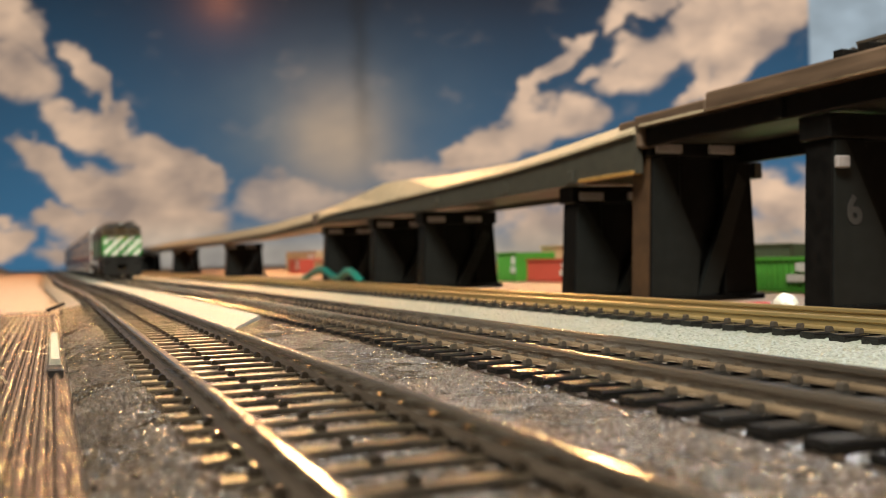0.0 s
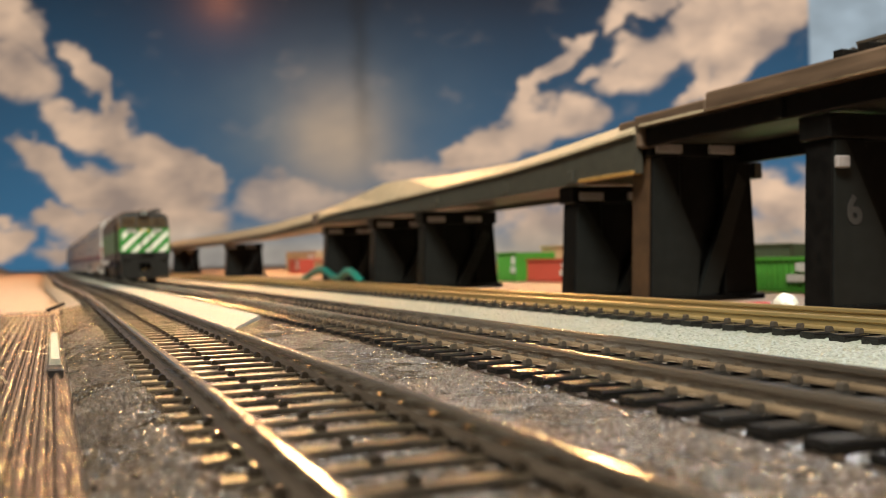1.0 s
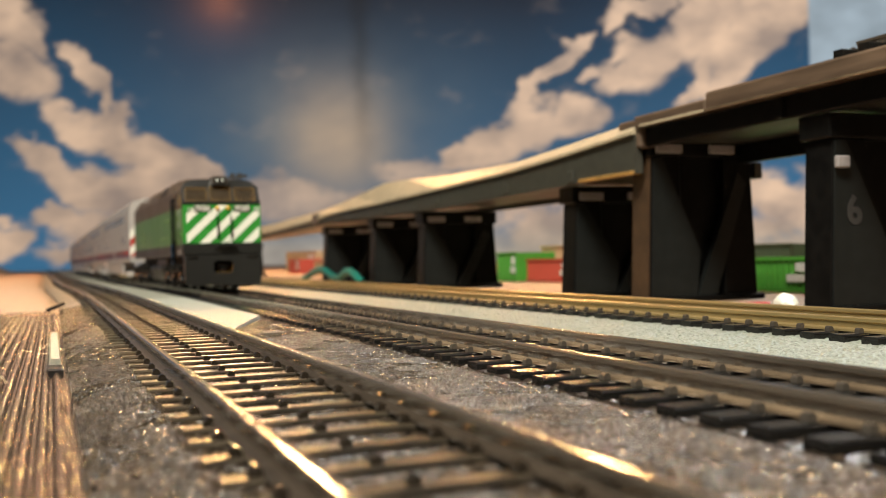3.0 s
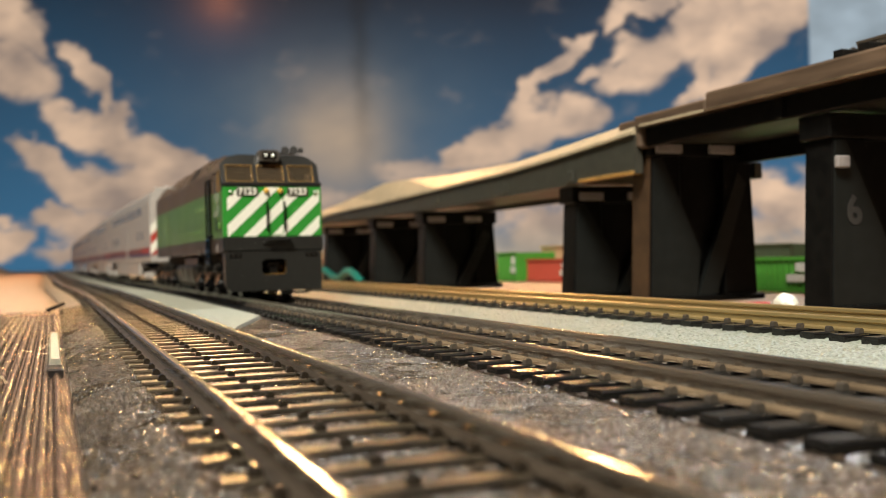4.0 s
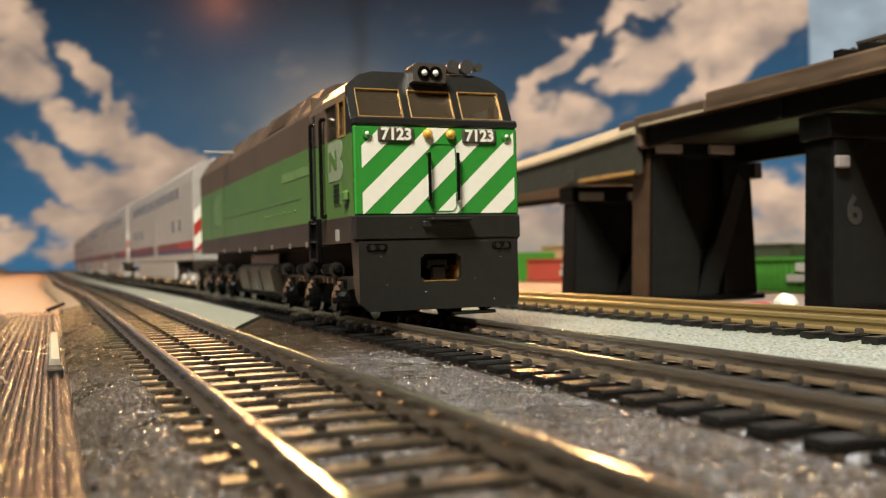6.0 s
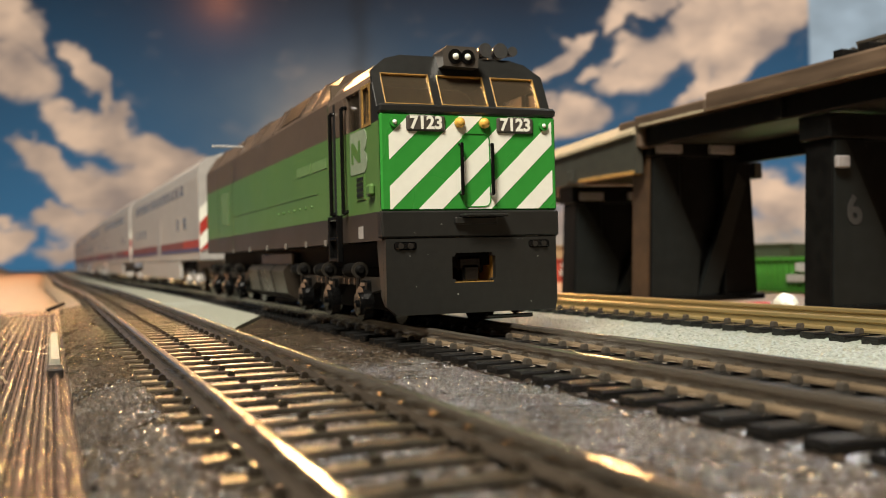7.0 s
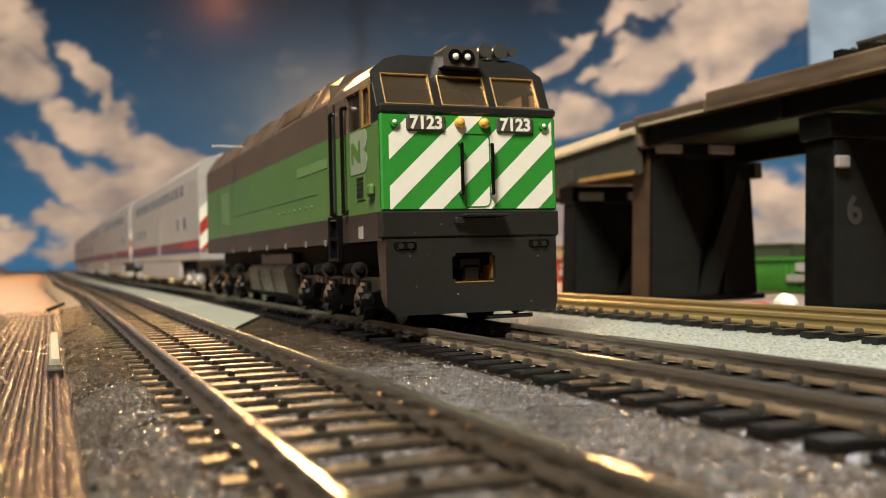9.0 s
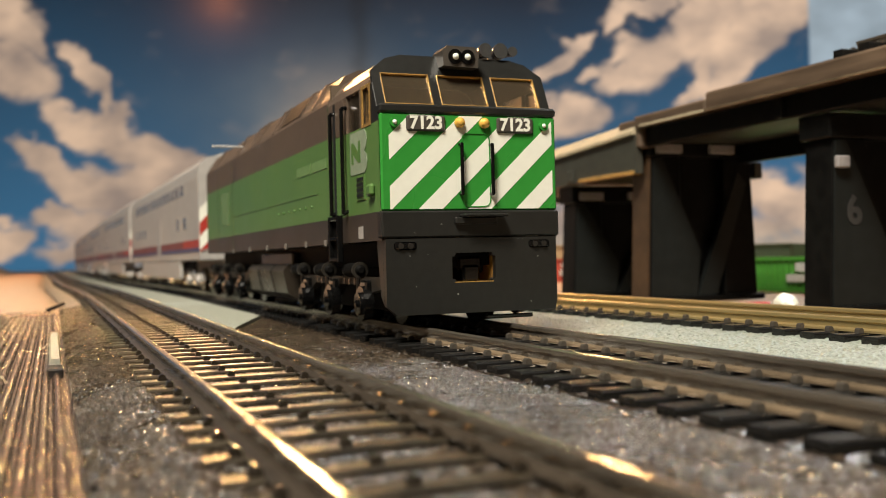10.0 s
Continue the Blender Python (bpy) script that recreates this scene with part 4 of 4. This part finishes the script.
    for a in (x0 - 0.25, x1 + 0.05):
        part("opening_liner", boxes((a, a + 0.2, 1.45, 9, z0 + 0.2, z1 - 0.2)), AMBER, L)
    part("opening_floor", boxes((x0, x1, 2.3, 9, z0 - 0.3, z0 - 0.1)), AMBER, L, "bare amber floor of the coupler pocket")
    part("pocket_wall", boxes((x0, x1, 9.1, 9.6, z0, z1 + 0.6)), SMOKY, L)
    bm = boxes((-1.5, 2.0, 1.8, 9, z0 - 0.05, 11.6), (-2.3, 2.7, 2.4, 6.5, 10.6, 13.2), (-0.9, 1.4, 3.0, 8, 12.6, 13.8), (2.4, 3.7, 3.6, 6.0, 10.0, 12.2), bevel=0.45)
    part("coupler", bm, GLOSSY, L, "glossy black coupler in its pocket")
    for a, b in ((-17.6, -16.9), (16.9, 17.6)):
        bm = bmesh.new()
        prism(bm, [(1.45, 4.6), (1.45, 16.7), (5.2, 16.7), (3.2, 6.0)], a, b, "x")
        part("pilot_return", bm, BLACK, L)
    for x in (-13.8, 13.8):
        pocket = part("step_lamp", boxes((x - 2.2, x + 2.2, -0.4, 0.1, 14.7, 16.2), bevel=0.35), GLOSSY, L)
        for s in (-1, 1):
            bm = bmesh.new()
            cyl(bm, (x + s * 0.95, -0.4, 15.45), (0, 1, 0), 0.55, 0.4, 12)
            part("lens", bm, SMOKY, pocket)
    part("uncoupling_bar", boxes((2.5, 12.5, 0.4, 1.2, 1.2, 2.0), bevel=0.2), GLOSSY, L)
    bm = bmesh.new()
    for k in range(13):
        x, z, r = random.uniform(-16, 16), random.uniform(4, 21), random.uniform(0.04, 0.085)
        if not (-5.5 < x < 7 and (z > 18 or 7.5 < z < 15)):
            box(bm, x - r, x + r, -0.34 if z > 17 else -0.16, -0.05, z - r, z + r * random.uniform(0.4, 2))
    tagged(part("dust_specks", bm, DUST, L), kind="stuff")
    # roof gear
    part("roof_fan_deck", boxes((-9, 9, 60, 210, 54.6, 55.9), bevel=0.5), BROWN, L)
    for y in (80, 112, 150, 176, 200):
        bm = bmesh.new()
        cyl(bm, (0, y, 56.2), (0, 0, 1), 7, 1.4, 24)
        part("roof_fan", bm, SMOKY, L)
    for s in (-1, 1):
        for y in (50, 62, 88, 94, 116, 122, 128, 150, 196):
            bm = bmesh.new()
            prism(bm, [(s * 17.9, 48.0), (s * 14.4, 53.9), (s * 11.0, 55.4), (s * 11, 54.6), (s * 14.0, 53.2), (s * 17.2, 47.8)], y, y + 1.2)
            part("radiator_rib", bm, RIB, L)
        bm = bmesh.new()
        prism(bm, [(s * 17.75, 48.4), (s * 14.5, 53.6), (s * 14.0, 53.2), (s * 17.2, 48.0)], 64, 86)
        part("radiator_screen", bm, SMOKY, L)
    rod_bm = bmesh.new()
    rod(rod_bm, (-26, 150, 50.6), (-16, 150, 50.6), 0.35)
    part("mirror_bracket", rod_bm, SILVER, L)
    # underside
    part("underframe", boxes((-12, 12, 3, 217, 11.5, 16.6)), DULL, L)
    for y in (8, 146):
        for a, b in ((-11.4, -10.7), (10.7, 11.4)):
            part("inner_frame", boxes((a, b, y, y + 64, 2.6, 11.4), bevel=0.3), DULL, L)
    for y in (9, 147):
        part("drive_block", boxes((-5.2, 5.2, y, y + 62, 2.6, 11.5), bevel=0.6), DULL, L)
    part("rear_coupler", boxes((-1.8, 1.8, 215, 234, 6.5, 9.5), (-3, 3, 231, 236, 5.5, 10.5), bevel=0.4), GLOSSY, L, "black rear coupler")
    bm = bmesh.new()
    tank = [(-16, 12.2), (-17.4, 10.6), (-16.2, 4.6), (-13.4, 2.8), (13.4, 2.8), (16.2, 4.6), (17.4, 10.6), (16, 12.2)]
    prism(bm, tank, 88, 139)
    tank_ob = part("fuel_tank", bm, TANK, L, "brown-grey fuel tank")
    part("tank_mount", boxes((-14, 14, 92, 134, 11.2, 15.5), bevel=0.4), TANK, tank_ob)
    for y in (104, 122):
        bm = bmesh.new()
        prism(bm, [(x * 1.015, z - 0.1) for x, z in tank], y, y + 1.2)
        part("strap", bm, BLACK, tank_ob)
    for y0 in (8, 146):
        for s in (-1, 1):
            bm = bmesh.new()
            xa = s * 15.2
            prism(bm, [(y0, 9.6), (y0 + 64, 9.6), (y0 + 64, 7.2), (y0 + 56, 6.2), (y0 + 50, 8.0), (y0 + 38, 8.0), (y0 + 33, 5.4), (y0 + 29, 8.0), (y0 + 16, 8.0), (y0 + 10, 6.2), (y0, 7.2)],
                  xa - 0.9, xa + 0.9, "x")
            truck = part("truck_frame", bm, TRUCK, L, "grey-brown cast truck side frame")
            for y in (y0 + 17, y0 + 21, y0 + 25, y0 + 40, y0 + 44, y0 + 48):
                part("slot", boxes((xa + s * 0.85, xa + s * 1.0, y, y + 0.9, 7.9, 9.2)), SPIKE, truck)
            for y in (y0 + 8, y0 + 32, y0 + 56):
                bm = bmesh.new()
                cyl(bm, (xa + s * 1.7, y, 4.4), (1, 0, 0), 3.5, 2.0, 20, 3.2)
                cyl(bm, (xa + s * 3.0, y, 4.4), (1, 0, 0), 2.3, 0.7, 14)
                cyl(bm, (xa + s * 3.5, y, 4.4), (1, 0, 0), 0.7, 0.6, 8)
                box(bm, xa + s * 0.4, xa + s * 2.2, y - 2.0, y + 2.0, 6.6, 9.0, 0.4)
                part("journal_box", bm, GLOSSY, truck, "glossy black journal box")
                bm = bmesh.new()
                cyl(bm, (xa + s * 1.6, y + 7, 11.0), (0, 1, 0), 1.5, 7, 16)
                cyl(bm, (xa + s * 1.6, y + 2.9, 11.0), (0, 1, 0), 0.6, 1.2, 16, 1.5)
                part("brake_cylinder", bm, DULL, truck)
                bm = bmesh.new()
                cyl(bm, (xa + s * 1.6, y + 3.4, 11.0), (0, 1, 0), 1.7, 0.8, 16)
                cyl(bm, (xa + s * 1.6, y + 11.9, 11.0), (0, 1, 0), 1.3, 0.9, 16)
                part("band", bm, TRUCK, truck, "grey-brown band round the cylinder")
                bm = bmesh.new()
                rod(bm, (xa + s * 2.0, y + 3.4, 3.0), (xa + s * 2.0, y + 3.4, 9.6), 0.45)
                rod(bm, (xa + s * 2.0, y + 3.4, 3.0), (xa + s * 2.0, y + 8.0, 2.4), 0.4)
                part("brake_hanger", bm, GLOSSY, truck)
    wheels = []
    for y in (16, 40, 64, 154, 178, 202):
        bm = bmesh.new()
        for s in (-1, 1):
            cyl(bm, (s * 8.3, 0, 0), (1, 0, 0), 5.8, 2.2, 28)
            cyl(bm, (s * 7.0, 0, 0), (1, 0, 0), 6.5, 0.6, 28)
            for k in range(3):
                an = k * 2.094
                box(bm, s * 9.6 - 0.3, s * 9.6 + 0.3, math.cos(an) * 3.2 - 0.8, math.cos(an) * 3.2 + 0.8, math.sin(an) * 3.2 - 0.8, math.sin(an) * 3.2 + 0.8)
        cyl(bm, (0, 0, 0), (1, 0, 0), 1.2, 17, 10)
        wh = part("wheelset", bm, WHEEL, L)
        wh.matrix_basis = pose(0, y * MM, 5.8 * MM)
        wheels.append((wh, y))
    return tagged(L, "green, brown and black model diesel locomotive with striped nose", "locomotive"), wheels


loco, loco_wheels = locomotive()


# ---- passenger cars ----
def passenger_car():
    """Two-storey car; its origin is on the rails below the middle of its leading end."""
    C = thing("passenger_car", 74.65, 400, 0)
    full = [(-18.0, 14.5), (-18.2, 19.5), (-18.2, 23.0), (-18.2, 49.0), (-17.4, 53.6), (-14.5, 57.0), (-9.0, 58.4)]
    full += [(-x, z) for x, z in reversed(full)]
    bm = bmesh.new()
    prism(bm, full, 0, 291)
    part("body", bm, SILVER, C)
    part("roof", boxes((-9, 9, 3, 288, 58.2, 59.0), bevel=0.3), SILVER, C)
    for s in (-1, 1):
        part("red_stripe", boxes((s * 18.32, s * 18.1, 0.3, 46, 19.6, 23.0)), RED, C, "bright red stripe at the leading end")
        part("maroon_stripe", boxes((s * 18.32, s * 18.1, 46, 290.6, 19.6, 23.0)), MAROON, C, "maroon stripe along the side")
        part("blue_stripe", boxes((s * 18.32, s * 18.1, 0.3, 290.6, 17.8, 19.6)), BLUE, C, "dark blue stripe along the side")
        for k in range(14):
            y = 42 + k * 15.5
            part("window", boxes((s * 18.3, s * 17.6, y, y + 11.5, 43.5, 49.0), bevel=0.25), GLASS_DARK, C)
        for y in (36, 58, 200, 222, 244):
            part("window", boxes((s * 18.35, s * 17.6, y, y + 9, 28, 34), bevel=0.25), GLASS_DARK, C)
        part("door", boxes((s * 18.4, s * 17.8, 128, 142, 15, 36), bevel=0.2), SILVER, C)
        part("skirt", boxes((s * 17.8, s * 16, 62, 228, 5.5, 14.4), bevel=0.5), SILVER, C, "pale equipment skirt")
        for y0 in (14, 236):
            truck = part("truck_frame", boxes((s * 15.4, s * 13.6, y0, y0 + 40, 5, 8.6), bevel=0.6), SILVER, C)
            for y in (y0 + 7, y0 + 33):
                bm = bmesh.new()
                cyl(bm, (s * 15.8, y, 5.6), (1, 0, 0), 2.2, 1.8, 14)
                part("journal", bm, SILVER, truck)
    for y in (-0.35, 290.7):
        part("diaphragm", boxes((-6, 6, y - 2.2, y + 2.4, 18, 50), bevel=0.5), BLACK, C)
        end = part("end_panel", boxes((-17.6, 17.6, y, y + 0.6, 18, 50)), SILVER, C)
        for k in range(4):
            bm = bmesh.new()
            z = 13 + k * 5.6
            prism(bm, [(-17.9, max(z, 18.0)), (-11, z + 7.5), (-11, z + 13.1), (-17.9, z + 5.6)], y - 0.15, y + 0.75)
            part("warning_stripe", bm, (RED, WHITE)[k % 2], end)
    for y in (21, 47, 243, 269):
        bm = bmesh.new()
        for s in (-1, 1):
            cyl(bm, (s * 8.3, y, 5.4), (1, 0, 0), 5.4, 2.2, 22)
        cyl(bm, (0, y, 5.4), (1, 0, 0), 1.2, 17, 10)
        part("wheelset", bm, STEEL, C)
    return tagged(C, "silver two-storey passenger car with red and blue stripes", "passenger car", "passenger cars")


car = passenger_car()
cars = [car] + [copy_thing(car, pose(0.07465, 0.4 + 0.296 * k, 0)) for k in range(1, 5)]


# ---- what moves ----
RUN = ((0.0, 1008), (0.5, 892), (1.0, 784), (1.5, 690), (2.0, 608), (2.5, 535), (3.0, 469), (3.5, 412), (4.0, 356), (4.5, 298), (5.0, 253), (5.5, 217.5),
       (6.0, 190), (6.4, 176.5), (6.7, 172.8), (10.0, 172.8))


def on_track(y, first, last):
    """The pose of a vehicle whose front is at y and whose trucks are that far behind it."""
    xa, xb = float(bend(y + first)), float(bend(y + last))
    turn = math.atan2(xa - xb, last - first)
    return pose((74.65 + xa + first * math.tan(turn)) * MM, y * MM, 0, 0, 0, math.degrees(turn))


def motions():
    walk(loco, [(t, on_track(y, 40, 178)) for t, y in RUN])
    for k, c in enumerate(cars):
        walk(c, [(t, on_track(y + 246 + 296 * k, 34, 256)) for t, y in RUN])
    for wh, y0 in loco_wheels:
        rows = []
        t = 0.0
        while t < 6.75:
            for (ta, ya), (tb, yb) in zip(RUN, RUN[1:]):
                if ta <= t <= tb:
                    y = ya + (yb - ya) * (t - ta) / (tb - ta)
            rows.append((t, pose(0, y0 * MM, 5.8 * MM, math.degrees((y - 172.8) / 5.8), 0, 0)))
            t += 1 / 30
        rows.append((10.0, pose(0, y0 * MM, 5.8 * MM)))
        walk(wh, rows)


motions()
